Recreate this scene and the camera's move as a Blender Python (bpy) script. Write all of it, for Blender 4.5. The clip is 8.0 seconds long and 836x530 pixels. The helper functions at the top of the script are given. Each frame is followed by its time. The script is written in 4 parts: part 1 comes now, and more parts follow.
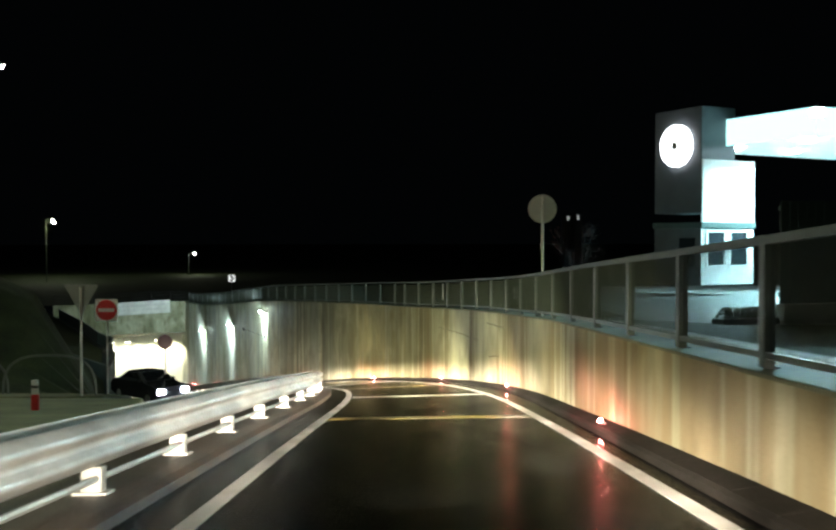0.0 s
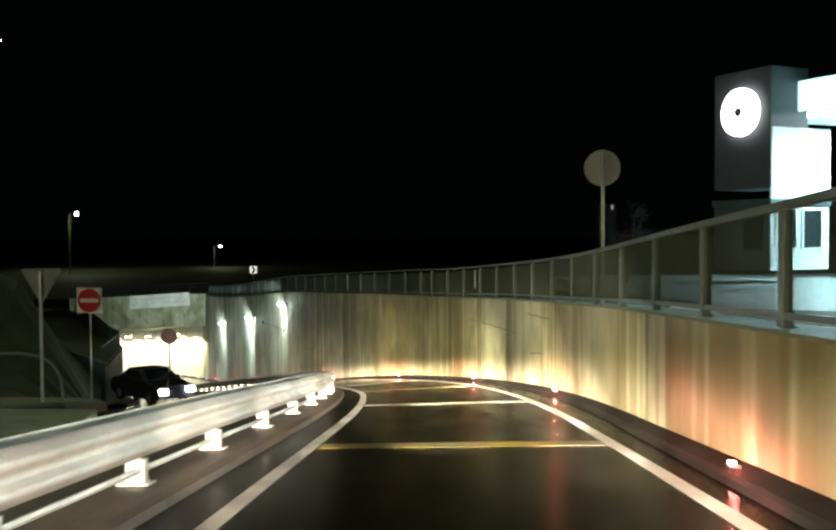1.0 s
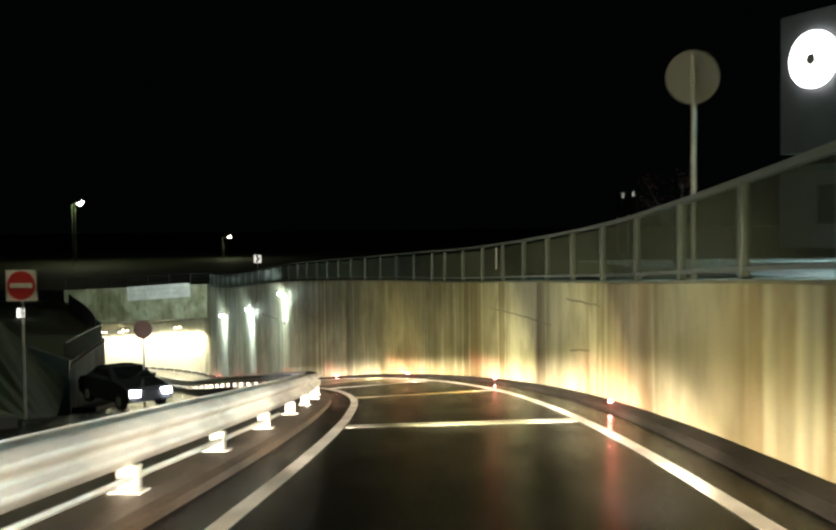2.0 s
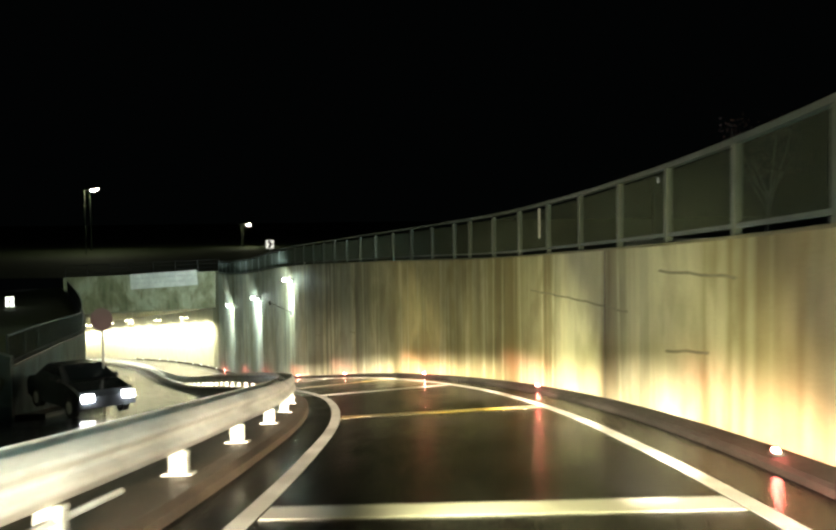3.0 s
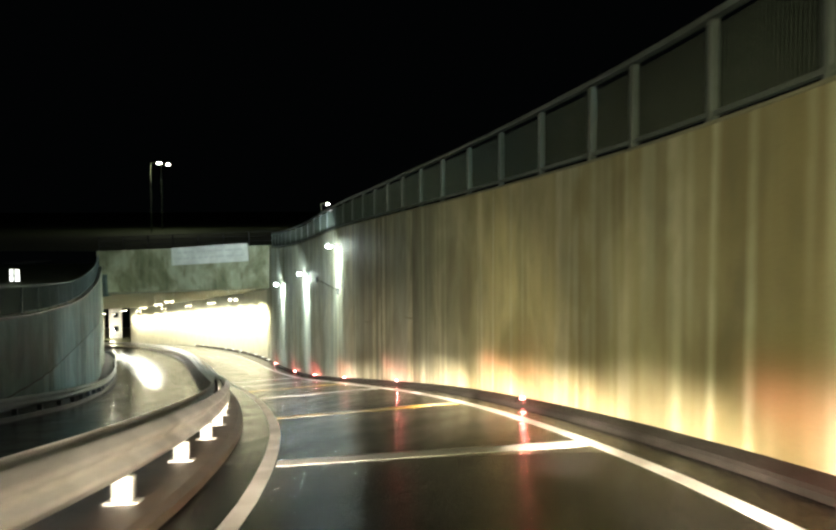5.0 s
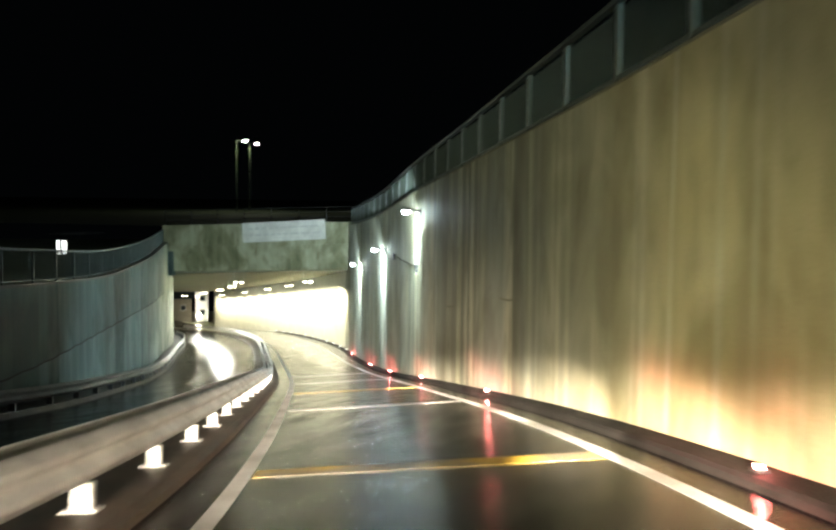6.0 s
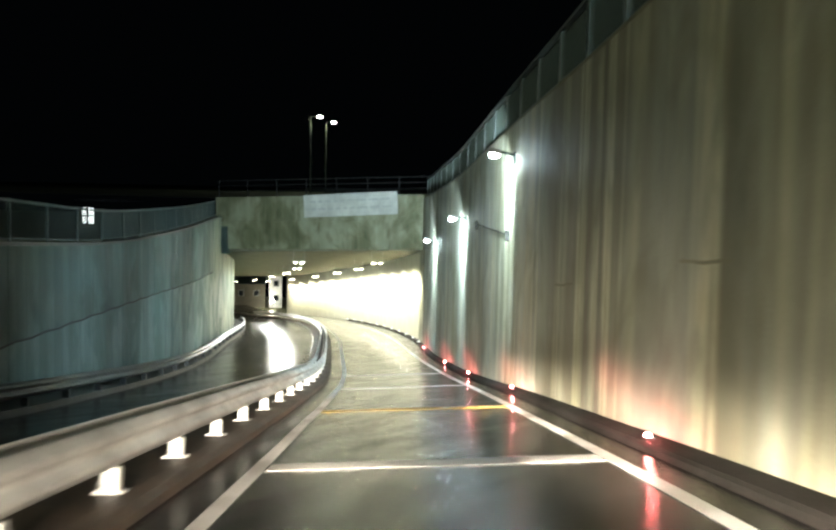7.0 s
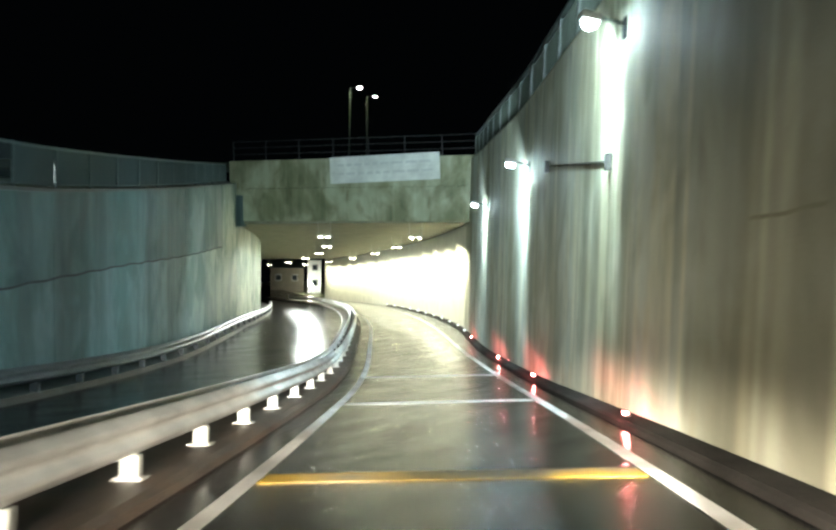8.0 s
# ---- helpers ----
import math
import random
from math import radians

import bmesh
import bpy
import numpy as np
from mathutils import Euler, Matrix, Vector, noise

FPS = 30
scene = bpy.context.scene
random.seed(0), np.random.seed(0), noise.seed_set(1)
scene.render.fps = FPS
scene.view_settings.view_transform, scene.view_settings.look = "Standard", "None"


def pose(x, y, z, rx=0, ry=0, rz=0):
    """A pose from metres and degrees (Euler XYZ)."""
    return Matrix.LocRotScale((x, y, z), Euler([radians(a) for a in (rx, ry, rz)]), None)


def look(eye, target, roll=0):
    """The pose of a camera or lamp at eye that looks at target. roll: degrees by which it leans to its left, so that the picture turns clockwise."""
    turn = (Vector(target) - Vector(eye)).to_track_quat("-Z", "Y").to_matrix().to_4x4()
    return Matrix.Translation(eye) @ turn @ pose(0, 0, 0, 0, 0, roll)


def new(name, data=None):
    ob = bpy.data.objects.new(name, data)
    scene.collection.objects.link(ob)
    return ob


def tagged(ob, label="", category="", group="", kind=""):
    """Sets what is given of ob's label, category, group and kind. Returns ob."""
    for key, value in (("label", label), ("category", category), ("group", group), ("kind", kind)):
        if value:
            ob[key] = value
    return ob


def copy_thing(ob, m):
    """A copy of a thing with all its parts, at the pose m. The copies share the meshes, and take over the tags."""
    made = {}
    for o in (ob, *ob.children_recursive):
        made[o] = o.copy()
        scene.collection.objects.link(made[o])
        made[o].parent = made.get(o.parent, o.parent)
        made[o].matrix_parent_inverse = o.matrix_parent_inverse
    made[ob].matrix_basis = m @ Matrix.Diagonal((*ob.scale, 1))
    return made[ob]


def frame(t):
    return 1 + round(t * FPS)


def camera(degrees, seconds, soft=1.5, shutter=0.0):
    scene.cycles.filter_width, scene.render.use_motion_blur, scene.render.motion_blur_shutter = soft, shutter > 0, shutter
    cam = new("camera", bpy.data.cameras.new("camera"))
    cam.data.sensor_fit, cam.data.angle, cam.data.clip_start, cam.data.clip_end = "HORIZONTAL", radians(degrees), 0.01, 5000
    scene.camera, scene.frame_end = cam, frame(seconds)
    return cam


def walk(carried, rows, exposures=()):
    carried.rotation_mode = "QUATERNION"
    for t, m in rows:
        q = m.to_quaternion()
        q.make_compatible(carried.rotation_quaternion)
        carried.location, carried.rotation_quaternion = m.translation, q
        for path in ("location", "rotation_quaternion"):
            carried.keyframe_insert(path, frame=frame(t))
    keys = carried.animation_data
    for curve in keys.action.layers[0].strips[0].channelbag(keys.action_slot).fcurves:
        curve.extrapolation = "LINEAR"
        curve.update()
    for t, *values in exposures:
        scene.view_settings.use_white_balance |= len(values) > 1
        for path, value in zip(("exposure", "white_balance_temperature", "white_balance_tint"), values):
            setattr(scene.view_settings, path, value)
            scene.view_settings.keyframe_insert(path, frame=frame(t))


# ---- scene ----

# ================= camera and walk =================
LENS, METRES, EYE, TILT, LEAN, TURN = 46.2, 59.0, 1.2, 3.5, 0.0, 0.0
cam = camera(LENS, 8.0, soft=2.5, shutter=0.5)
ROWS = [
    (0.0, 0.0, 0.0, 0.0, -0.01, -4.85, 0.08),
    (0.5, 0.0003, 0.0357, -0.0057, 0.85, -5.0, 0.32),
    (1.0, 0.0008, 0.0786, -0.0124, 1.7, -5.23, 0.48),
    (1.5, 0.0009, 0.1232, -0.0198, 2.11, -5.42, 0.67),
    (3.0, -0.0008, 0.2954, -0.049, 4.15, -6.15, 1.0),
    (3.5, -0.0035, 0.3554, -0.0597, 5.23, -6.3, 1.23),
    (4.0, -0.0078, 0.4221, -0.0715, 6.51, -6.42, 1.37),
    (5.5, -0.0311, 0.6066, -0.1072, 11.92, -6.88, 0.46),
    (6.0, -0.0465, 0.6804, -0.1217, 15.13, -7.13, 0.3),
    (6.5, -0.0651, 0.7485, -0.1353, 17.99, -7.34, 0.29),
    (7.0, -0.0893, 0.8232, -0.151, 19.97, -7.67, -0.0),
    (7.5, -0.1137, 0.8941, -0.1662, 21.38, -8.12, -0.01),
    (8.0, -0.1402, 0.9646, -0.1823, 22.68, -8.4, 0.19),
]
walk(cam, [(t, pose(0, 0, EYE, TILT, LEAN, TURN) @ pose(METRES * x, METRES * y, METRES * z, 90 + pitch, roll, yaw)) for t, x, y, z, yaw, pitch, roll in ROWS],
     ((0, 0, 6500, 11), (1.5, 0, 7200, 15), (3.5, 0, 7300, 6), (5.5, 0, 6800, 14), (6.7, 0, 6450, 14), (8.0, 0, 6200, 10)))

# ================= alignment of the ramp =================
# plan heading (degrees left of +y) and gradient (degrees) of the lane's middle, by chainage in metres
HEAD_S, HEAD = (-60, 0, 18, 25, 30, 35, 40, 45, 50, 55, 62, 70, 82, 90, 106, 196, 300), (0, 0, 0.2, 3.1, 6.0, 10.2, 13.6, 16.7, 19.05, 20.8, 21.3, 22.4, 23.0, 24.6, 25.2, 41, 47)
GRAD_S, GRAD = (-60, 0, 10, 20, 30, 45, 55, 60, 78, 86, 95, 105, 180, 230, 300), (-5.2, -5.55, -5.96, -6.63, -7.18, -7.75, -8.48, -8.8, -8.8, -7.5, -6.2, -5.8, -6.6, -2, 0)
STEP = 0.25
CH = np.arange(-60, 300, STEP)
_h, _g = np.radians(np.interp(CH, HEAD_S, HEAD)), np.radians(np.interp(CH, GRAD_S, GRAD))
AX = np.cumsum(-np.sin(_h)) * STEP
AY = np.cumsum(np.cos(_h)) * STEP
AZ = np.cumsum(np.tan(_g)) * STEP
AX += 0.17 - np.interp(0, CH, AX)
AY += 0.0 - np.interp(0, CH, AY)
AZ += -0.02 - np.interp(0, CH, AZ)
AZ += np.interp(CH, (-60, 4, 16, 28, 40, 52, 64, 78, 95, 108), (0.014, 0.014, 0.001, 0.014, 0.014, -0.013, -0.038, -0.085, -0.06, 0))


def knots(s, xs, ys):
    """A smooth curve through a few knots."""
    k = np.linspace(-3, 3, 7)
    return float(np.mean(np.interp(s + k, xs, ys)))


def road_z(s):
    return float(np.interp(s, CH, AZ))


def surf(s, o):
    """Level of the lane, which banks into the curve; the far carriageway is not banked."""
    fall = np.interp(s, (-60, 16, 28, 40, 52, 64, 80, 95, 108), (0.012, 0.012, 0.02, 0.034, 0.052, 0.044, 0.044, 0.025, 0))
    return road_z(s) + (float(fall) * min(o, 3.3) if o > -3.29 else 0.0)


def drift(s):
    """Sideways play of the markings and the guardrail against the lane's middle."""
    return float(np.interp(s, (4, 16, 28, 34, 40, 46, 52, 64, 78, 95), (0.04, 0.035, 0.01, 0.06, 0.13, 0.1, 0.02, -0.04, 0.06, 0)))


def at(s, o=0.0, h=0.0):
    """The place at chainage s, o metres right of the lane's middle, h above the road."""
    a = np.radians(np.interp(s, HEAD_S, HEAD))
    return Vector((np.interp(s, CH, AX) + o * math.cos(a), np.interp(s, CH, AY) + o * math.sin(a), surf(s, o) + h))


def heading(s):
    return float(np.interp(s, HEAD_S, HEAD))


def grade(s):
    return float(np.interp(s, GRAD_S, GRAD))


def wall_o(s):
    return knots(s, (0, 15, 27, 38, 48, 60, 75, 95, 108, 120), (2.2, 2.45, 2.7, 2.7, 2.5, 2.42, 2.5, 2.6, 3.1, 3.2))


def wall_top(s):
    return knots(s, (-40, 0, 6, 12, 18.5, 26, 34, 42, 50, 60, 72, 80, 90, 100, 108), (4.0, 0.56, 0.26, -0.02, -0.33, -0.78, -1.2, -1.66, -2.0, -2.48, -3.06, -3.62, -4.45, -5.0, -5.2))


def left_o(s):
    return knots(s, (46, 51, 57, 68, 95, 108, 200), (-10.6, -10.2, -9.6, -8.6, -8.7, -9.1, -9.1))


def left_z(s):
    """Level of the far carriageway, which lies lower where the two part."""
    return road_z(s) - knots(s, (8, 20, 30, 47, 60, 80, 100), (0.0, 0.1, 0.3, 0.6, 0.5, 0.2, 0.0))


def left_top(s):
    return knots(s, (46, 52, 58, 63, 66, 71, 75, 79, 84, 90, 96, 105, 114), (-5.05, -5.1, -5.33, -5.6, -5.8, -6.1, -6.33, -6.56, -6.63, -6.68, -6.7, -6.68, -6.62))


S_PORTAL = 107.5
Y_PORTAL = 102.9

# ================= world and light =================
world = bpy.data.worlds.new("night_sky")
scene.world = world
world.use_nodes = True
world.node_tree.nodes["Background"].inputs[0].default_value = (0.25, 0.35, 0.4, 1)
world.node_tree.nodes["Background"].inputs[1].default_value = 0.0025


def lamp(name, kind, m, energy, colour, **kw):
    d = bpy.data.lights.new(name, kind)
    d.energy, d.color = energy, colour
    ob = new(name, d)
    ob.matrix_world = m
    if kind == "SPOT":
        d.spot_size, d.spot_blend, d.shadow_soft_size = radians(kw.get("size", 60)), kw.get("blend", 0.8), kw.get("radius", 0.1)
    elif kind == "POINT":
        d.shadow_soft_size = kw.get("radius", 0.1)
    elif kind == "AREA":
        d.shape, d.size, d.size_y = "RECTANGLE", kw.get("sx", 0.3), kw.get("sy", 1.0)
    return ob


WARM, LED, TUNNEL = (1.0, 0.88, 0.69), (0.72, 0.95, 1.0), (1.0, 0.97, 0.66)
# fixed spots added every 4 m for the moving car's dipped headlights: one towards the wall's foot, one towards the
# guardrail
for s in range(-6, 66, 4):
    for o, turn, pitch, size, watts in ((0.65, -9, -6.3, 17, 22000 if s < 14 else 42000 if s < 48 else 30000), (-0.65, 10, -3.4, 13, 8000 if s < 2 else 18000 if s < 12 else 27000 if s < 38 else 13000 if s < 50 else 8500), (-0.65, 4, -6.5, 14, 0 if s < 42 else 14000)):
        # third spot, from s 42 on, added to brighten the lane
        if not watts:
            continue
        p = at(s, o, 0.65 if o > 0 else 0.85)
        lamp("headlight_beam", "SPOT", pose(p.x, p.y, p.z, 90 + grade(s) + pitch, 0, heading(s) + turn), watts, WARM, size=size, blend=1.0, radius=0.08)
# added spots for the same headlights' wide spill, aimed to brighten the wall
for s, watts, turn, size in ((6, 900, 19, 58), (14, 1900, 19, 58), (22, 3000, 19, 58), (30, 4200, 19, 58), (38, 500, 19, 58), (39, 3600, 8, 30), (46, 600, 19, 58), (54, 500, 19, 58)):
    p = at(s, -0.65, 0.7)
    lamp("headlight_fill", "SPOT", pose(p.x, p.y, p.z, 90 + grade(s) - (7 if size > 50 else -4), 0, heading(s) - turn), watts, (0.96, 0.95, 0.55) if s < 45 else (1.0, 0.94, 0.74), size=size, blend=1.0, radius=0.1)
# lamps on the right-hand wall: one beam down the wall, one out over the road
WALL_LAMPS = ((72.7, 5.5), (84.2, 5.4), (95.4, 5.4))
for s, h in WALL_LAMPS:
    o = wall_o(s)
    lamp("wall_lamp_down", "SPOT", look(at(s, o - 0.4, h - 0.1), at(s, o - 0.03, h - 2.6)), 380, LED, size=52, blend=1.0, radius=0.06)
    lamp("wall_lamp_out", "SPOT", look(at(s, o - 0.55, h - 0.1), at(s + 9, o - 4, 0.5)), 3400, LED, size=140, blend=0.5, radius=0.1)
# luminaires along the tunnel's right-hand wall
for k in range(13):
    s = 110.5 + 6.4 * k
    lamp("tunnel_light", "AREA", look(at(s, wall_o(s) - 0.9, 4.1), at(s, wall_o(s) + 0.2, 1.0)), 560, TUNNEL, sx=6.2, sy=0.25)
# spots for the luminaires over the far lane, set off the fixtures to brighten its glare
for k in range(6):
    lamp("far_lane_spot", "SPOT", pose(*at(118.0 + 8.0 * k, -5.2, 4.6)), 1300, (0.95, 1.0, 0.9), size=177, blend=0.03, radius=0.6)
# red marker lamps along the wall's foot; 5 m strips are added to spread their glow
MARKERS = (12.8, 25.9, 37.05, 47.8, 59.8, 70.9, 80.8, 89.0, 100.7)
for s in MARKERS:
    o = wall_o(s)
    lamp("marker_glow_strip", "AREA", look(at(s + 0.9, o - 0.42, 0.32), at(s + 0.9, o, 0.05)), 20, (1.0, 0.22, 0.21), sx=5.0, sy=0.1)
# street lamps; the first is added out of view to brighten the wall and signs
STREET = ((-15.0, 15.0, 9.5, 2400), (-24.5, 57.5, 11.5, 1300), (-71.0, 190.7, 5.6, 900), (-62.0, 167.0, 4.6, 900), (-46.0, 202.0, -1.2, 500))
for x, y, z, e in STREET:
    lamp("street_light", "POINT", pose(x, y, z - 0.25), e, (0.9, 1.0, 0.68), radius=0.2)
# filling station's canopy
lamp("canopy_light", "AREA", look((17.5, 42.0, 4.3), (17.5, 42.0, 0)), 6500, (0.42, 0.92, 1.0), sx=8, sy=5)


# floodlight on the canopy's edge
lamp("canopy_flood", "SPOT", look((14.7, 36.2, 5.9), (6.0, 15.0, -0.3)), 9500, (0.5, 0.93, 1.0), size=75, blend=0.6, radius=0.15)


# ================= materials =================
def material(name, colour, rough=0.6, metal=0.0, scale=6.0, vary=0.25, bump=0.0, spec=0.5, fine=40.0):
    m = bpy.data.materials.new(name)
    m.use_nodes = True
    n, l = m.node_tree.nodes, m.node_tree.links
    b = n["Principled BSDF"]
    b.inputs["Roughness"].default_value, b.inputs["Metallic"].default_value = rough, metal
    b.inputs["Specular IOR Level"].default_value = spec
    tex = n.new("ShaderNodeTexCoord")
    coarse, grain = n.new("ShaderNodeTexNoise"), n.new("ShaderNodeTexNoise")
    coarse.inputs["Scale"].default_value, grain.inputs["Scale"].default_value = scale * 0.2, fine
    coarse.inputs["Detail"].default_value = grain.inputs["Detail"].default_value = 4
    mix = n.new("ShaderNodeMath")
    mix.operation = "ADD"
    for t in (coarse, grain):
        l.new(tex.outputs["Object"], t.inputs["Vector"])
    l.new(coarse.outputs["Fac"], mix.inputs[0])
    half = n.new("ShaderNodeMath")
    half.operation = "MULTIPLY"
    half.inputs[1].default_value = 0.5
    l.new(grain.outputs["Fac"], half.inputs[0])
    l.new(half.outputs[0], mix.inputs[1])
    ramp = n.new("ShaderNodeValToRGB")
    lo, hi = [max(0, c * (1 - vary)) for c in colour], [min(1, c * (1 + vary)) for c in colour]
    ramp.color_ramp.elements[0].position, ramp.color_ramp.elements[1].position = 0.5, 1.0
    ramp.color_ramp.elements[0].color, ramp.color_ramp.elements[1].color = (*lo, 1), (*hi, 1)
    l.new(mix.outputs[0], ramp.inputs[0])
    l.new(ramp.outputs[0], b.inputs["Base Color"])
    if bump:
        bp = n.new("ShaderNodeBump")
        bp.inputs["Strength"].default_value, bp.inputs["Distance"].default_value = bump, 0.02
        l.new(grain.outputs["Fac"], bp.inputs["Height"])
        l.new(bp.outputs[0], b.inputs["Normal"])
    return m


def glow(name, colour, strength):
    m = bpy.data.materials.new(name)
    m.use_nodes = True
    b = m.node_tree.nodes["Principled BSDF"]
    b.inputs["Base Color"].default_value = (0.05, 0.05, 0.05, 1)
    b.inputs["Emission Color"].default_value = (*colour, 1)
    b.inputs["Emission Strength"].default_value = strength
    return m


def streaked(name, zones, dark, drip, streak=1.0, blotch=0.5, stripes=(), stain=(0.6, 0.58, 0.5)):
    """Weathered concrete in metres along (u) and up (v): tone by stretch of wall, damp blotches, pale drips and dark run-off."""
    m = bpy.data.materials.new(name)
    m.use_nodes = True
    n, l = m.node_tree.nodes, m.node_tree.links
    b = n["Principled BSDF"]
    uv = n.new("ShaderNodeUVMap")

    def noise_at(sx, sy, scale, detail, dist=0.0, shift=0.0):
        mp = n.new("ShaderNodeMapping")
        mp.inputs["Scale"].default_value = (sx, sy, 1)
        mp.inputs["Location"].default_value = (shift, shift * 0.7, 0)
        t = n.new("ShaderNodeTexNoise")
        t.inputs["Scale"].default_value, t.inputs["Detail"].default_value = scale, detail
        t.inputs["Distortion"].default_value = dist
        l.new(uv.outputs[0], mp.inputs[0])
        l.new(mp.outputs[0], t.inputs["Vector"])
        return t.outputs["Fac"]

    def ease(src, lo, hi, a=0.0, c=1.0):
        r = n.new("ShaderNodeMapRange")
        r.interpolation_type = "SMOOTHSTEP"
        for k, v in (("From Min", lo), ("From Max", hi), ("To Min", a), ("To Max", c)):
            r.inputs[k].default_value = v
        l.new(src, r.inputs["Value"])
        return r.outputs[0]

    def times(*src):
        out = src[0]
        for q in src[1:]:
            x = n.new("ShaderNodeMath")
            x.operation = "MULTIPLY"
            l.new(out, x.inputs[0])
            if isinstance(q, float):
                x.inputs[1].default_value = q
            else:
                l.new(q, x.inputs[1])
            out = x.outputs[0]
        return out

    def blend(a, colour, fac, kind="MIX"):
        x = n.new("ShaderNodeMixRGB")
        x.blend_type = kind
        l.new(fac, x.inputs[0])
        l.new(a, x.inputs[1])
        x.inputs[2].default_value = (*colour, 1)
        return x.outputs[0]

    # tone by stretch, its edges shifted by noise
    sep, add = n.new("ShaderNodeSeparateXYZ"), n.new("ShaderNodeMath")
    l.new(uv.outputs[0], sep.inputs[0])
    l.new(sep.outputs[0], add.inputs[0])
    l.new(ease(noise_at(1, 0.3, 0.35, 3), 0.3, 0.7, -0.5, 0.5), add.inputs[1])
    ramp = n.new("ShaderNodeValToRGB")
    e = ramp.color_ramp.elements
    while len(e) < len(zones):
        e.new(0.5)
    for q, (s, c) in zip(e, zones):
        q.position, q.color = s / 120, (*c, 1)
    scaled = n.new("ShaderNodeMath")
    scaled.operation = "DIVIDE"
    scaled.inputs[1].default_value = 120
    l.new(add.outputs[0], scaled.inputs[0])
    l.new(scaled.outputs[0], ramp.inputs[0])
    col = ramp.outputs[0]
    for k in range(0, len(stripes), 10):
        band = n.new("ShaderNodeValToRGB")
        e = band.color_ramp.elements
        knots_ = [q for c, w, tone in stripes[k:k + 10] for q in ((c - w, 1.0), (c - 0.4 * w, tone), (c + 0.4 * w, tone))] + [(stripes[k:k + 10][-1][0] + stripes[k:k + 10][-1][1], 1.0)]
        while len(e) < len(knots_):
            e.new(0.5)
        for q, (c, tone) in zip(e, knots_):
            q.position, q.color = c / 120, (tone, tone, tone, 1)
        l.new(scaled.outputs[0], band.inputs[0])
        x = n.new("ShaderNodeMixRGB")
        x.blend_type = "MULTIPLY"
        x.inputs[0].default_value = 1.0
        l.new(col, x.inputs[1])
        l.new(band.outputs[0], x.inputs[2])
        col = x.outputs[0]
    wide, narrow = noise_at(1, 0.08, 0.3, 3, 0.4), noise_at(1, 0.04, 0.9, 2, 0.5, 3.1)
    hair, patch = noise_at(1, 0.06, 3.2, 3, 0.2, 7.7), noise_at(1, 0.35, 0.16, 3, 0.0, 5.2)
    blot, damp, grain = noise_at(1, 0.8, 0.55, 6, 0.6), noise_at(1, 0.55, 1.5, 5, 0.4, 2.3), noise_at(1, 1, 34, 4)
    ridge, gate = noise_at(1, 0.03, 0.75, 3, 0.5, 9.4), ease(noise_at(1, 0.12, 0.3, 2, 0.0, 4.4), 0.38, 0.54)
    busy = ease(patch, 0.36, 0.6, 0.35, 1.0)
    fade = ease(damp, 0.3, 0.62, 0.25, 1.0)
    col = blend(col, dark, times(ease(wide, 0.42, 0.66), busy, 0.95 * streak), "MULTIPLY")
    col = blend(col, dark, times(ease(hair, 0.52, 0.68), busy, fade, gate, 0.5 * streak), "MULTIPLY")
    col = blend(col, drip, times(ease(narrow, 0.52, 0.7), busy, fade, 0.6 * streak))
    col = blend(col, drip, times(ease(ridge, 0.44, 0.5), ease(ridge, 0.56, 0.5), fade, gate, 0.95 * streak))
    col = blend(col, stain, times(ease(blot, 0.4, 0.64), float(blotch)), "MULTIPLY")
    col = blend(col, [1 - 0.7 * (1 - c) for c in stain], times(ease(damp, 0.46, 0.64), 0.9 * blotch), "MULTIPLY")
    col = blend(col, (0.88, 0.88, 0.86), ease(grain, 0.4, 0.75), "MULTIPLY")
    l.new(col, b.inputs["Base Color"])
    l.new(ease(damp, 0.4, 0.7, 0.7, 0.56), b.inputs["Roughness"])
    bp = n.new("ShaderNodeBump")
    bp.inputs["Strength"].default_value, bp.inputs["Distance"].default_value = 0.18, 0.02
    l.new(grain, bp.inputs["Height"])
    l.new(bp.outputs[0], b.inputs["Normal"])
    return m


